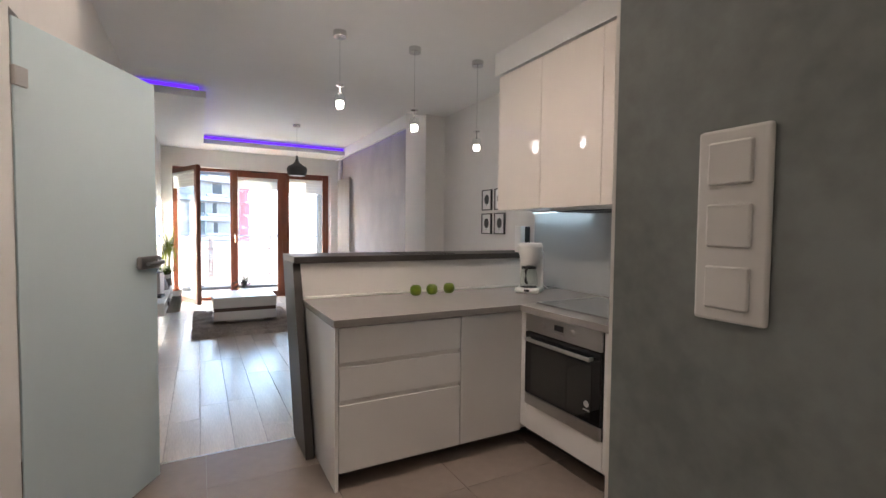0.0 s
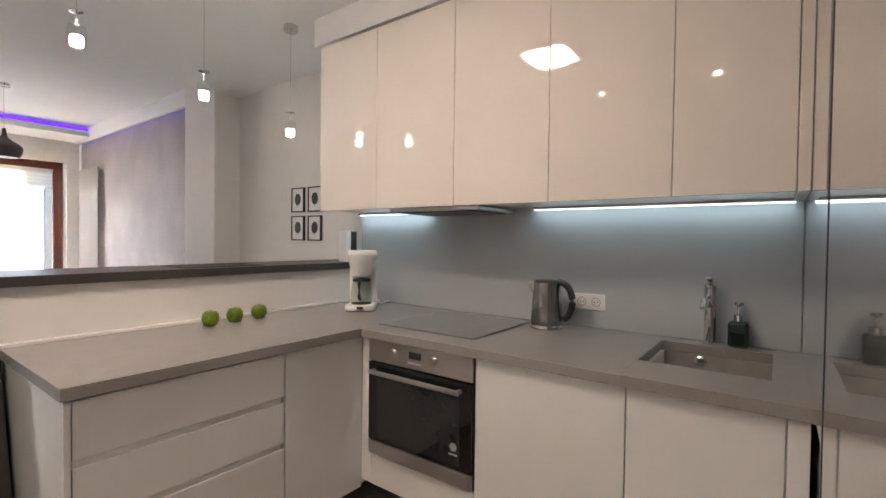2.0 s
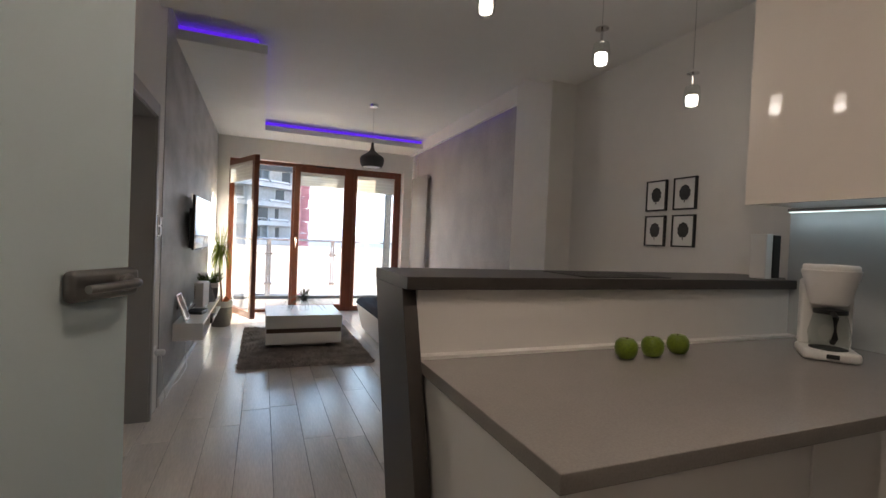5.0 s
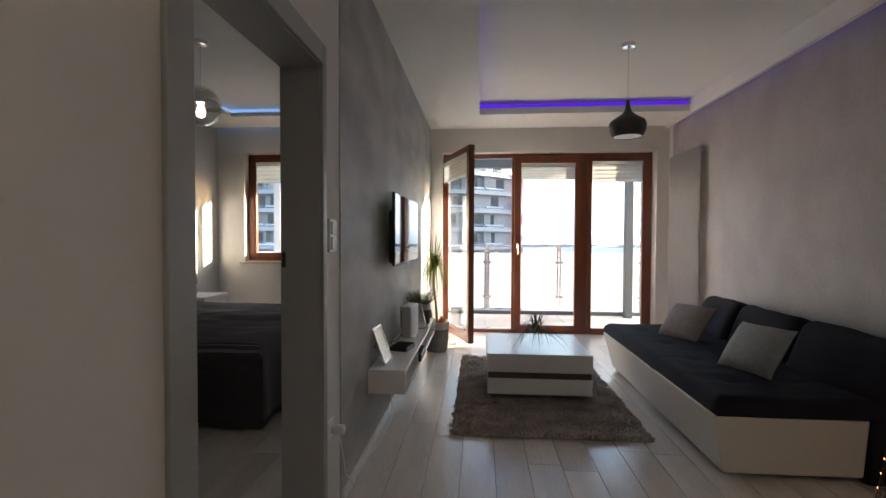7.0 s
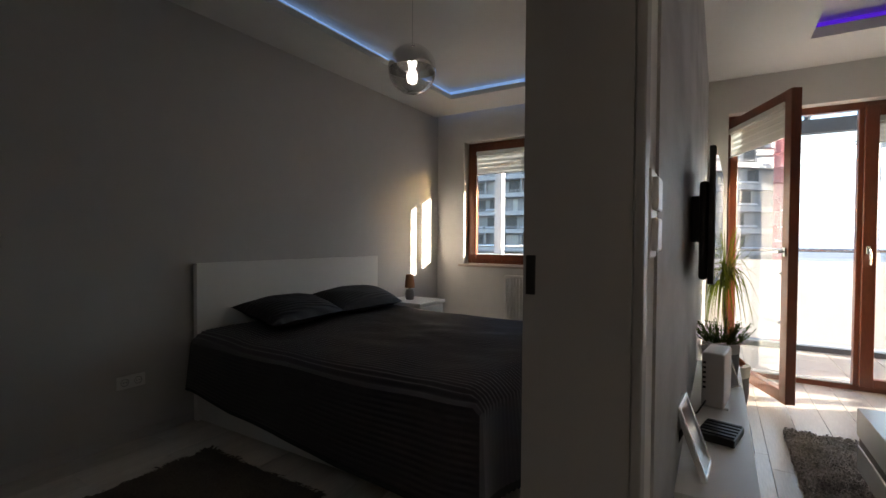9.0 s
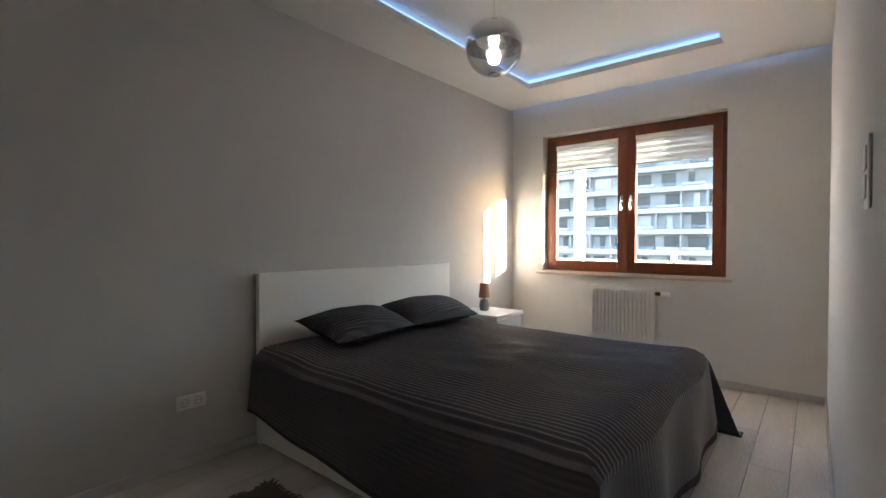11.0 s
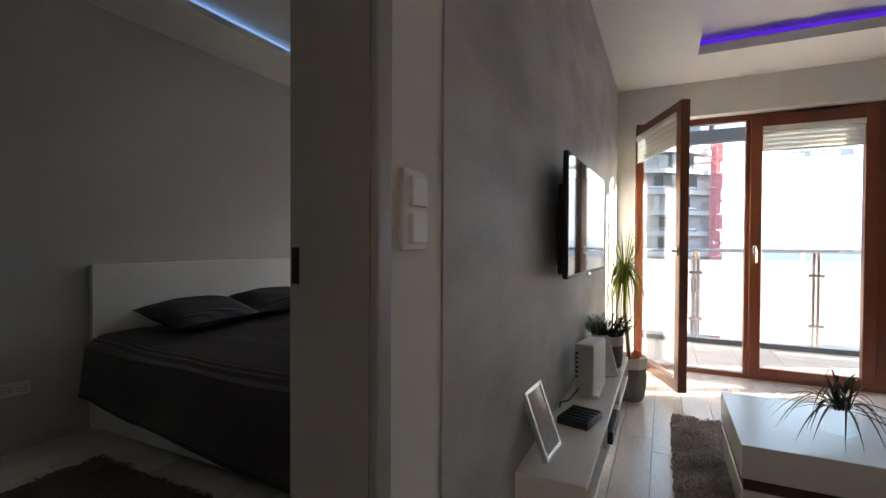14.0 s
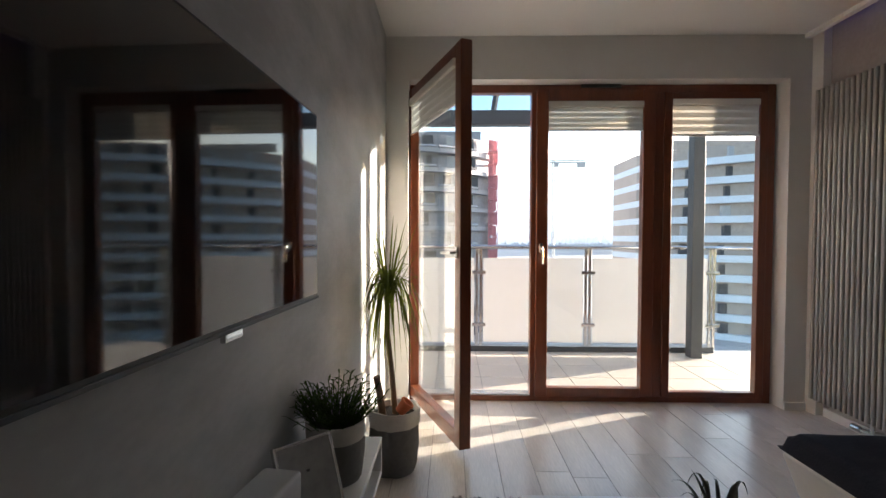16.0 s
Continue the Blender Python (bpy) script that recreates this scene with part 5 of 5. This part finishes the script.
part("rocker", F().box(XLB - 0.011, XLB - 0.006, 5.815, 5.87, 1.43, 1.48, 0.003), WHITE_PLASTIC, s3)

# ---- bedroom ----
bed = thing("bed", (-2.6, 6.95, 0), "white bed frame with a tall headboard", "bed")
part("headboard", F().box(XBED + 0.016, XBED + 0.06, 6.03, 7.95, 0.0, 1.08, 0.003), WHITE_MATT, bed)
part("side_rail", F().box(XBED + 0.06, -1.53, 6.04, 6.065, 0.05, 0.34, 0.002), WHITE_MATT, bed)
part("side_rail", F().box(XBED + 0.06, -1.53, 7.82, 7.845, 0.05, 0.34, 0.002), WHITE_MATT, bed)
part("foot_rail", F().box(-1.555, -1.53, 6.066, 7.819, 0.0, 0.34, 0.002), WHITE_MATT, bed)
part("drawer_front", F().box(-3.55, -2.55, 6.03, 6.042, 0.02, 0.2, 0.002), WHITE_MATT, bed)
part("drawer_front", F().box(-2.54, -1.56, 6.03, 6.042, 0.02, 0.2, 0.002), WHITE_MATT, bed)
solo("mattress", F().box(XBED + 0.07, -1.57, 6.08, 7.8, 0.3, 0.5, 0.05, None, 3), WHITE_MATT, "mattress hidden under the bedspread", "mattress")

bx0, bx1, by0, by1, zt = XBED + 0.065, -1.43, 6.0, 7.93, 0.575
t = bmesh.new()
drop_n, drop_f, drop_e = 0.50, 0.50, 0.48
RIBS = 90
NU, NV = 64, RIBS * 6
RIB = (by1 - by0 + drop_n + drop_f) / RIBS
grid = []
for i in range(NU + 1):
    row = []
    u = i / NU * ((bx1 - bx0) + drop_e)
    for j in range(NV + 1):
        w = j / NV * ((by1 - by0) + drop_n + drop_f) - drop_n
        over_x, over_n, over_f = max(0, u - (bx1 - bx0)), max(0, -w), max(0, w - (by1 - by0))
        x, y = bx0 + min(u, bx1 - bx0), by0 + min(max(w, 0), by1 - by0)
        hang = max(over_x, over_n, over_f)
        near_head = max(0.0, 1 - (x - bx0) / 1.5)
        hang_n = over_n / drop_n * (0.31 + 0.165 * min(1, (x - bx0) / 2.0)) if over_n else 0
        d = max(over_x, hang_n, over_f)
        edge = min(bx1 - x, y - by0, by1 - y)
        z = zt - 0.05 * max(0, 1 - edge / 0.1) ** 2 - d + 0.05 * math.exp(-((x - bx0) / 0.35) ** 2) * (1 if not hang else 0.5)
        fold = 0.035 * noise.noise(Vector((x * 2.2, y * 2.2, 0))) if hang else 0
        if over_x:
            x += 0.03 + 0.08 * d + 0.06 * d * math.sin(y * 9) + fold
        if over_n:
            y -= 0.02 + 0.10 * d + fold * d * 2
        if over_f:
            y += 0.02 + 0.12 * d + fold * d * 2
        if over_x and over_f:
            x, y, z = x + 0.25 * over_f, y + 0.25 * over_x, z - 0.3 * min(over_x, over_f)
        z += 0.022 * noise.noise(Vector((x * 1.7, y * 1.7, 2))) + 0.011 * noise.noise(Vector((x * 4, y * 5, 4)))
        rib = 0.0044 * math.cos(2 * math.pi * w / RIB)
        if over_n or over_f:
            y += rib * 0.35 * (-1 if over_n else 1)
        else:
            z += rib
        row.append(t.verts.new((x, y, max(z, 0.03))))
    grid.append(row)
hem, idx = bmesh.new(), {}
for i in range(NU):
    for j in range(NV):
        corners = (grid[i][j], grid[i + 1][j], grid[i + 1][j + 1], grid[i][j + 1])
        if i == NU - 1 or j < 6 or j >= NV - 6:
            for v in corners:
                if v not in idx:
                    idx[v] = hem.verts.new(v.co)
            hem.faces.new([idx[v] for v in corners])
        else:
            t.faces.new(corners)
loose = [v for v in t.verts if not v.link_faces]
bmesh.ops.delete(t, geom=loose, context="VERTS")
spread = thing("bedspread", (-2.5, 6.95, 0.5), "charcoal ribbed bedspread hanging over the bed", "bedspread")
for nm, g, mm in (("cover", t, SPREAD), ("hem", hem, mat("charcoal_hem_band", (0.04, 0.038, 0.04), 0.8, vary=0.2, scale=10, bump=0.1))):
    o = part(nm, F().add(g), mm, spread)
    for q in o.data.polygons:
        q.use_smooth = True
cushion("bed_pillow", "charcoal ribbed pillow by the headboard", (-3.35, 6.64, 0.715), (0.42, 0.78, 0.17), (0, 14, 7), PILLOW_CLOTH, "bed pillows")
cushion("bed_pillow", "charcoal ribbed pillow by the headboard", (-3.36, 7.42, 0.717), (0.42, 0.76, 0.17), (0, 15, -4), PILLOW_CLOTH, "bed pillows")

ns = thing("nightstand", (-3.38, 8.3, 0), "white nightstand with one drawer", "nightstand")
part("body", F().box(XBED + 0.016, -3.15, 8.08, 8.53, 0, 0.565, 0.002), WHITE_MATT, ns)
part("top", F().box(XBED + 0.016, -3.12, 8.06, 8.55, 0.565, 0.60, 0.002), WHITE_MATT, ns)
part("drawer_front", F().box(-3.15, -3.132, 8.085, 8.525, 0.36, 0.555, 0.002), WHITE_MATT, ns)
part("drawer_front", F().box(-3.15, -3.132, 8.085, 8.525, 0.05, 0.35, 0.002), WHITE_MATT, ns)
tl = thing("table_lamp", (-3.42, 8.3, 0.6), "small table lamp with a copper shade on the nightstand", "table lamp")
part("base", F().lathe([(0, 0), (0.04, 0.0), (0.046, 0.02), (0.048, 0.07), (0.035, 0.11), (0.012, 0.115), (0.008, 0.135), (0, 0.135)], (-3.42, 8.3, 0.6), 20), STONE, tl)
part("shade", F().lathe([(0.056, 0.13), (0.042, 0.27), (0.04, 0.27), (0.054, 0.13)], (-3.42, 8.3, 0.6), 24), COPPER, tl, "copper-brown shade")

dr = thing("dresser", (-2.98, 4.32, 0), "white four-drawer dresser against the bedroom wall", "dresser")
part("body", F().box(-3.45, -2.5, 4.05, 4.555, 0, 1.055, 0.002), WHITE_MATT, dr)
part("top", F().box(-3.452, -2.498, 4.05, 4.575, 1.055, 1.085, 0.002), WHITE_MATT, dr)
for k in range(4):
    part("drawer_front", F().box(-3.445, -2.505, 4.557, 4.575, 0.06 + k * 0.248, 0.295 + k * 0.248, 0.004), WHITE_MATT, dr)
solo("glass_top", F().box(-3.44, -2.51, 4.08, 4.585, 1.086, 1.09, 0.001), JAR, "clear glass sheet on the dresser", "glass sheet")
dr.location.y += 0.025
dp2 = paper_pot("potted_plant", (-2.95, 4.43, 1.091), 0.083, 0.14, "green artificial plant in a grey paper planter on the dresser", 0.25)
f = F()
for k in range(130):
    a, r0 = rnd.uniform(0, 6.28), rnd.uniform(0, 0.075)
    x, y = -2.95 + math.cos(a) * r0, 4.43 + math.sin(a) * r0
    tip = (x + math.cos(a) * rnd.uniform(0.02, 0.08), y + math.sin(a) * rnd.uniform(0.02, 0.08), 1.23 + rnd.uniform(0.04, 0.13))
    f.tube([(x, y, 1.215), tip], 0.0015, 4)
    for j in range(6):
        b = Vector((x, y, 1.215)).lerp(Vector(tip), 0.3 + 0.14 * j)
        aa = rnd.uniform(0, 6.28)
        f.blade(b, b + Vector((math.cos(aa) * 0.022, math.sin(aa) * 0.022, rnd.uniform(0.0, 0.015))), 0.007, 0.003, 2)
part("foliage", f, LEAF, dp2, smooth=False)
shag_rug("rug", "dark taupe short-pile rug beside the bed", -3.1, -2.18, 4.93, 5.82, 11000, DARK_SHAG, 0.018)

br = thing("radiator", (-2.35, 9.15, 0.32), "white ribbed panel radiator under the bedroom window", "radiator")
f = F().box(-2.67, -2.05, 9.12, 9.14, 0.325, 0.835, 0.004)
part("panel", f, WHITE_MATT, br)
for k in range(16):
    x = -2.645 + k * 0.0385
    part("rib", F().box(x, x + 0.019, 9.098, 9.121, 0.35, 0.81, 0.007), WHITE_MATT, br)
part("top_grille", F().box(-2.67, -2.05, 9.12, 9.2, 0.836, 0.845, 0.002), WHITE_MATT, br)
part("back_panel", F().box(-2.66, -2.06, 9.18, 9.2, 0.325, 0.835), WHITE_MATT, br)
valve = part("valve", F().tube([(-2.05, 9.15, 0.79), (-2.0, 9.15, 0.79)], 0.018, 10), BLACK, br)
part("thermostat", F().tube([(-2.0, 9.15, 0.79), (-1.93, 9.15, 0.79)], 0.022, 12), WHITE_PLASTIC, valve, "white thermostat head")

bl = thing("pendant_lamp", (-2.3, 6.735, 2.215), "glass globe pendant, mirrored upper half, lit", "pendant lamp")
R = 0.16
bc = (-2.3, 6.735, 2.375)
arc = lambda a0, a1, n, r: [(r * math.cos(radians(a0 + (a1 - a0) * k / n)), r * math.sin(radians(a0 + (a1 - a0) * k / n))) for k in range(n + 1)]
part("mirror_cap", F().lathe(arc(-2, 86, 12, R), bc, 36), mat("smoky_mirror", (0.82, 0.82, 0.82), 0.1, 1.0, vary=0.0), bl, "mirrored upper half")
f = F().lathe(arc(-78, -2, 12, R * 0.999), bc, 36)
part("clear_globe", f, glass("globe_glass", (0.86, 0.87, 0.88), 4.0), bl, "clear glass lower half")
part("ring", F().lathe([(0.033, -0.157), (0.036, -0.15), (0.03, -0.15), (0.033, -0.157)], bc, 20), CHROME, bl)
part("bulb", F().lathe([(0.0, -0.10), (0.03, -0.085), (0.036, -0.05), (0.025, -0.01), (0.0, 0.02)], bc, 18), BULB, bl)
part("canopy", F().lathe([(0, 0.0), (0.05, 0.002), (0.054, 0.035), (0, 0.035)], (bc[0], bc[1], HK - 0.015), 24), CHROME, bl)
part("cable", F().tube([(bc[0], bc[1], bc[2] + R), (bc[0], bc[1], HK - 0.015)], 0.0022, 6), STAINLESS, bl)

# ---- balcony ----
BY = 10.9
structure("balcony_slab", F().box(-5.2, 3.4, YB, 11.05, -0.3, -0.012), SLAB)
structure("balcony_threshold", F().box(-0.49, 2.29, YF + 0.1, YB, -0.3, 0.02), SLAB)
rail = thing("balcony_railing", (0, BY, 0), "steel balcony railing with frosted glass panels", "railing", kind="structure")
part("handrail", F().tube([(-5.1, BY, 1.16), (2.72, BY, 1.16)], 0.021, 10), STAINLESS, rail)
part("handrail", F().tube([(2.72, BY, 1.16), (3.25, 9.56, 1.16)], 0.021, 10), STAINLESS, rail)
PX = [0.135 + 1.206 * k for k in range(-4, 2)] + [2.70]
for x in PX:
    po = part("post", F().box(x - 0.036, x - 0.008, BY - 0.012, BY + 0.012, 0, 1.14, 0.003).box(x + 0.008, x + 0.036, BY - 0.012, BY + 0.012, 0, 1.14, 0.003).tube([(x, BY, 1.08), (x, BY, 1.15)], 0.012, 8), STAINLESS, rail)
    for z in (0.28, 0.86):
        part("clamp", F().box(x - 0.075, x + 0.075, BY - 0.03, BY - 0.012, z, z + 0.04, 0.006), STAINLESS, po)
for a, b in zip(PX, PX[1:]):
    part("glass_panel", F().box(a + 0.05, b - 0.05, BY - 0.006, BY + 0.006, 0.1, 1.04, 0.002), FROST, rail)
f = F().box(0.04, 1.32, -0.006, 0.006, 0.1, 1.04, 0.002)
f.bm.transform(Matrix.Translation((2.70, BY, 0)) @ Matrix.Rotation(math.atan2(9.56 - BY, 0.53), 4, "Z"))
part("glass_panel", f, PANE, rail, "clear glass panel")
part("curb", F().box(-5.1, 2.72, BY - 0.02, BY + 0.1, -0.01, 0.06), STEEL_GREY, rail)
for x, mm in ((2.41, STEEL_GREY), (-3.44, FAR_SLAB)):
    solo("balcony_post", F().box(x - 0.06, x + 0.06, 10.64, 10.76, 0.0, 2.45, 0.006), mm, "square steel post holding the balcony canopy", "post", "balcony posts", "structure")
cn = thing("balcony_canopy", (0, 10.7, 2.45), "glazed balcony canopy on dark steel", "canopy", kind="structure")
part("beam", F().box(-5.2, 3.4, 10.64, 10.76, 2.45, 2.60, 0.004), STEEL_GREY, cn)
for k in range(-5, 4):
    x = 0.28 + k * 1.0
    part("rafter", F().tube([(x, YB, 2.95), (x, 10.9, 2.62)], 0.03, 4), STEEL_GREY, cn)
    f = F().box(x + 0.02, x + 0.98, 0, 1.4, -0.004, 0.004)
    f.bm.transform(Matrix.Translation((0, YB, 2.985)) @ Matrix.Rotation(math.atan2(-0.33, 1.35), 4, "X"))
    part("pane", f, PANE_TINT, cn)

# ---- the town beyond ----
structure("ground", F().box(-900, 900, 30, 1800, -15.2, -15), GROUND)
def far_block(name, label, x0, x1, y, depth, z0, floors, fh, wall, slab, bulge, hole_w, seed, turn=2, parapet=0.95, sill=0.96, rails=False):
    """A block of storeys with projecting balcony bands and rounded ends."""
    b = thing(name, ((x0 + x1) / 2, y + depth / 2, z0), label, "building")
    rnd2 = random.Random(seed)
    n = int((x1 - x0) / hole_w)
    fy = lambda x: y + bulge * abs(2 * (x - x0) / (x1 - x0) - 1) ** turn
    xs = [x0 + (x1 - x0) * (0.5 - 0.5 * math.cos(math.pi * i / 32)) for i in range(33)]
    for k in range(floors):
        z = z0 + k * fh
        for nm, zz0, zz1, out, mm in (("balcony_band", z - 0.15, z + parapet, -1.3, slab), ("wall", z + parapet, z + fh - 0.15, 0.0, wall)):
            t = bmesh.new()
            ring = [(x, fy(x) + out) for x in xs] + [(x1, y + depth + bulge), (x0, y + depth + bulge)]
            lo, hi = [t.verts.new((*p, zz0)) for p in ring], [t.verts.new((*p, zz1)) for p in ring]
            t.faces.new(lo[::-1])
            t.faces.new(hi)
            for i in range(len(ring)):
                j = (i + 1) % len(ring)
                t.faces.new((lo[i], lo[j], hi[j], hi[i]))
            part(nm, F().add(t), mm, b, smooth=False)
        for i in range(n):
            xx = x0 + (i + 0.5) * hole_w + rnd2.uniform(-0.5, 0.5)
            ww = rnd2.choice((0.8, 1.9, 2.3, 2.6) if rails else (1.2, 1.8, 2.2))
            yy = fy(xx)
            part("window", F().box(xx - ww / 2, xx + ww / 2, yy - 0.12, yy + 0.6, z + sill, z + 2.6), HOLE if rnd2.random() < 0.8 else SHUTTER, b, smooth=False)
            if not rails:
                continue
            e0, e1 = x0 + (i + 0.06) * hole_w, x0 + (i + 0.94) * hole_w
            q0, q1 = fy(e0) - 1.2, fy(e1) - 1.2
            if rnd2.random() < 0.62:
                f = F()
                for h in (0.8, 1.0):
                    f.tube([(e0, q0, z + h), (e1, q1, z + h)], 0.035, 4)
                for m_ in range(5):
                    u = m_ / 4
                    f.tube([(e0 + (e1 - e0) * u, q0 + (q1 - q0) * u, z + parapet), (e0 + (e1 - e0) * u, q0 + (q1 - q0) * u, z + 1.0)], 0.025, 4)
                part("railing", f, slab, b, smooth=False)
            else:
                part("parapet", F().tube([(e0, q0, z + 0.7), (e1, q1, z + 0.7)], 0.3, 4), slab, b, smooth=False)
            if rnd2.random() < 0.45:
                part("fin_wall", F().box(e0 - 0.3, e0 - 0.08, fy(e0) - 1.1, fy(e0) + 0.3, z + parapet, z + fh - 0.15), wall, b, smooth=False)
    part("roof", F().box(x0 + 2, x1 - 2, y + bulge * 0.6 + 1, y + depth - 1, z0 + floors * fh - 0.15, z0 + floors * fh + 1.4), wall, b, smooth=False)
    return b


far_block("apartment_building", "unfinished pale concrete apartment block with open balconies", -52, 6.6, 77, 14, -15.75, 11, 3.05, FACADE, FAR_SLAB, 9, 3.3, 4, 5, 0.55, 0.58, True)
sc = thing("scaffold_tower", (6.7, 84.5, -15), "red tube scaffold tower with netting beside the unfinished block", "scaffold")
for k in range(16):
    z = -15 + k * 2.05
    lean = 0.1 * math.sin(k * 2.3)
    part("deck", F().box(5.95, 7.45, 83, 85.6, z, z + 0.12), NET, sc, smooth=False)
    f = F().box(6.02 + lean, 7.36 + lean, 83.4, 83.46, z + 0.14, z + 1.95)
    for v in f.bm.verts:
        v.co.z += 0.28 * (v.co.x - 6.7) * math.cos(k * 1.9)
    part("net", f, NET, sc, "sagging red netting", smooth=False)
    part("brace", F().tube([(5.95, 83, z), (7.45, 83, z + 2.05)], 0.05, 4).tube([(7.45, 83, z), (5.95, 83, z + 2.05)], 0.05, 4), NET, sc, smooth=False)
for x in (5.95, 6.7, 7.45):
    part("pole", F().tube([(x, 83, -15), (x, 83, 18.0)], 0.07, 5), NET, sc, smooth=False)
far_block("apartment_building", "rounded apartment block with pale blue balcony bands", 33.5, 86.5, 74, 12, -15, 10, 3.15, FACADE_BROWN, FACADE_BLUE, 16, 4.2, 7)
cr = thing("tower_crane", (60, 240, -15), "distant grey tower crane", "crane")
f = F()
for dx in (0, 1.0):
    for dy in (0, 1.0):
        f.tube([(51.1 + dx, 240 + dy, -15), (51.1 + dx, 240 + dy, 41)], 0.2, 4)
for k in range(28):
    z = -15 + k * 2
    f.tube([(51.1, 240, z), (52.1, 240, z + 2)], 0.07, 4).tube([(52.1, 240, z), (51.1, 240, z + 2)], 0.07, 4)
part("mast", f, CRANE, cr, "lattice mast", smooth=False)
f = F().tube([(44, 240, 39.6), (68, 240, 39.6)], 0.28, 4).tube([(44, 241, 39.6), (68, 241, 39.6)], 0.28, 4).tube([(44, 240.5, 40.8), (68, 240.5, 40.8)], 0.28, 4)
for k in range(16):
    x = 44 + k * 1.5
    f.tube([(x, 240, 39.6), (x + 0.75, 240.5, 40.8), (x + 1.5, 240, 39.6)], 0.16, 4)
part("jib", f, CRANE, cr, "lattice jib", smooth=False)
part("counterweight", F().box(63.5, 67.5, 239.6, 241.4, 37.2, 39.8, 0.1), CRANE, cr, smooth=False)
part("cab", F().box(52.3, 54.0, 239.8, 241.2, 37.4, 39.4, 0.1), CRANE, cr, smooth=False)
part("apex", F().tube([(51.6, 240.5, 41), (51.6, 240.5, 46)], 0.35, 4).tube([(51.6, 240.5, 46), (64, 240.5, 41)], 0.12, 4), CRANE, cr, smooth=False)
f = F()
rnd = random.Random(2)
vs, fs = [], []
for k in range(900):
    x, y, r = rnd.uniform(-900, 1300), rnd.uniform(1000, 1300), rnd.uniform(4, 9)
    i = len(vs)
    h = rnd.uniform(16, 36)
    for a in range(6):
        vs.append((x + r * math.cos(a * 1.047) * rnd.uniform(0.7, 1.2), y + r * math.sin(a * 1.047), -15 + h * rnd.uniform(0.35, 0.6)))
    vs.append((x, y, -15 + h))
    vs.append((x, y, -15))
    for a in range(6):
        fs += [(i + a, i + (a + 1) % 6, i + 6), (i + (a + 1) % 6, i + a, i + 7)]
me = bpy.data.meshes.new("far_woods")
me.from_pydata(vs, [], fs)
# the haze over the woods is this material's own glow
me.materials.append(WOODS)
tagged(new("far_woods", me), "distant belt of bare trees, given a pale haze glow", "woods", kind="stuff")

# glowing shell added to stand in for pale haze over the horizon
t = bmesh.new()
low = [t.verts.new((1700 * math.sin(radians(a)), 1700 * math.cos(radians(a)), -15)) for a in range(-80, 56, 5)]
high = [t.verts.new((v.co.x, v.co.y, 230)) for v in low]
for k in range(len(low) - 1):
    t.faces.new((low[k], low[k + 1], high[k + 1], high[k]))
structure("backdrop_haze", F().add(t), glow("horizon_haze_glow", (0.97, 0.97, 1.0), 0.16))

# ---- floors laid piece by piece ----
def laid_floor(name, x0, x1, y0, y1, pw, pl, gap, material, label, brick=True, holes=(), top=0.0, seed=1):
    base = structure(name, F().box(x0, x1, y0, y1, top - 0.12, top - 0.006), JOINT, label)
    rnd2 = random.Random(seed)
    meshes = {}
    nx = int(math.ceil((x1 - x0) / pw))
    for i in range(nx):
        a, b = x0 + i * pw, min(x0 + (i + 1) * pw, x1)
        off = rnd2.uniform(0.15, 1.0) * pl if brick else pl
        ys = [y0]
        yy = y0 + off
        while yy < y1 - 0.05:
            ys.append(yy)
            yy += pl
        ys.append(y1)
        for c, d in zip(ys, ys[1:]):
            w, l = round(b - a - gap, 4), round(d - c - gap, 4)
            if w < 0.01 or l < 0.01:
                continue
            if (w, l) not in meshes:
                g = F().box(-w / 2, w / 2, -l / 2, l / 2, -0.006, 0.0, 0.0012, None, 1)
                me = bpy.data.meshes.new("plank" if brick else "tile")
                g.bm.to_mesh(me)
                g.bm.free()
                me.materials.append(material)
                meshes[(w, l)] = me
            o = new("plank" if brick else "tile", meshes[(w, l)])
            o.location = ((a + b) / 2, (c + d) / 2, top)
            o.parent = base
    return base


laid_floor("floor_living", XL, 2.62, 2.895, 9.42, 0.19, 1.28, 0.0025, LAMINATE, "pale grey oak laminate floor", seed=3)
laid_floor("floor_bedroom", XBED, XL, 4.04, YW, 0.19, 1.28, 0.0025, LAMINATE, "pale grey oak laminate floor", seed=8)
laid_floor("floor_kitchen", XL, 2.44, -1.7, 2.888, 0.6, 0.6, 0.003, TILE, "taupe floor tiles", brick=False)
laid_floor("balcony_floor", -5.1, 3.3, YB, 10.95, 0.4, 0.4, 0.006, BALCONY_TILE, "beige balcony tiles", brick=False)
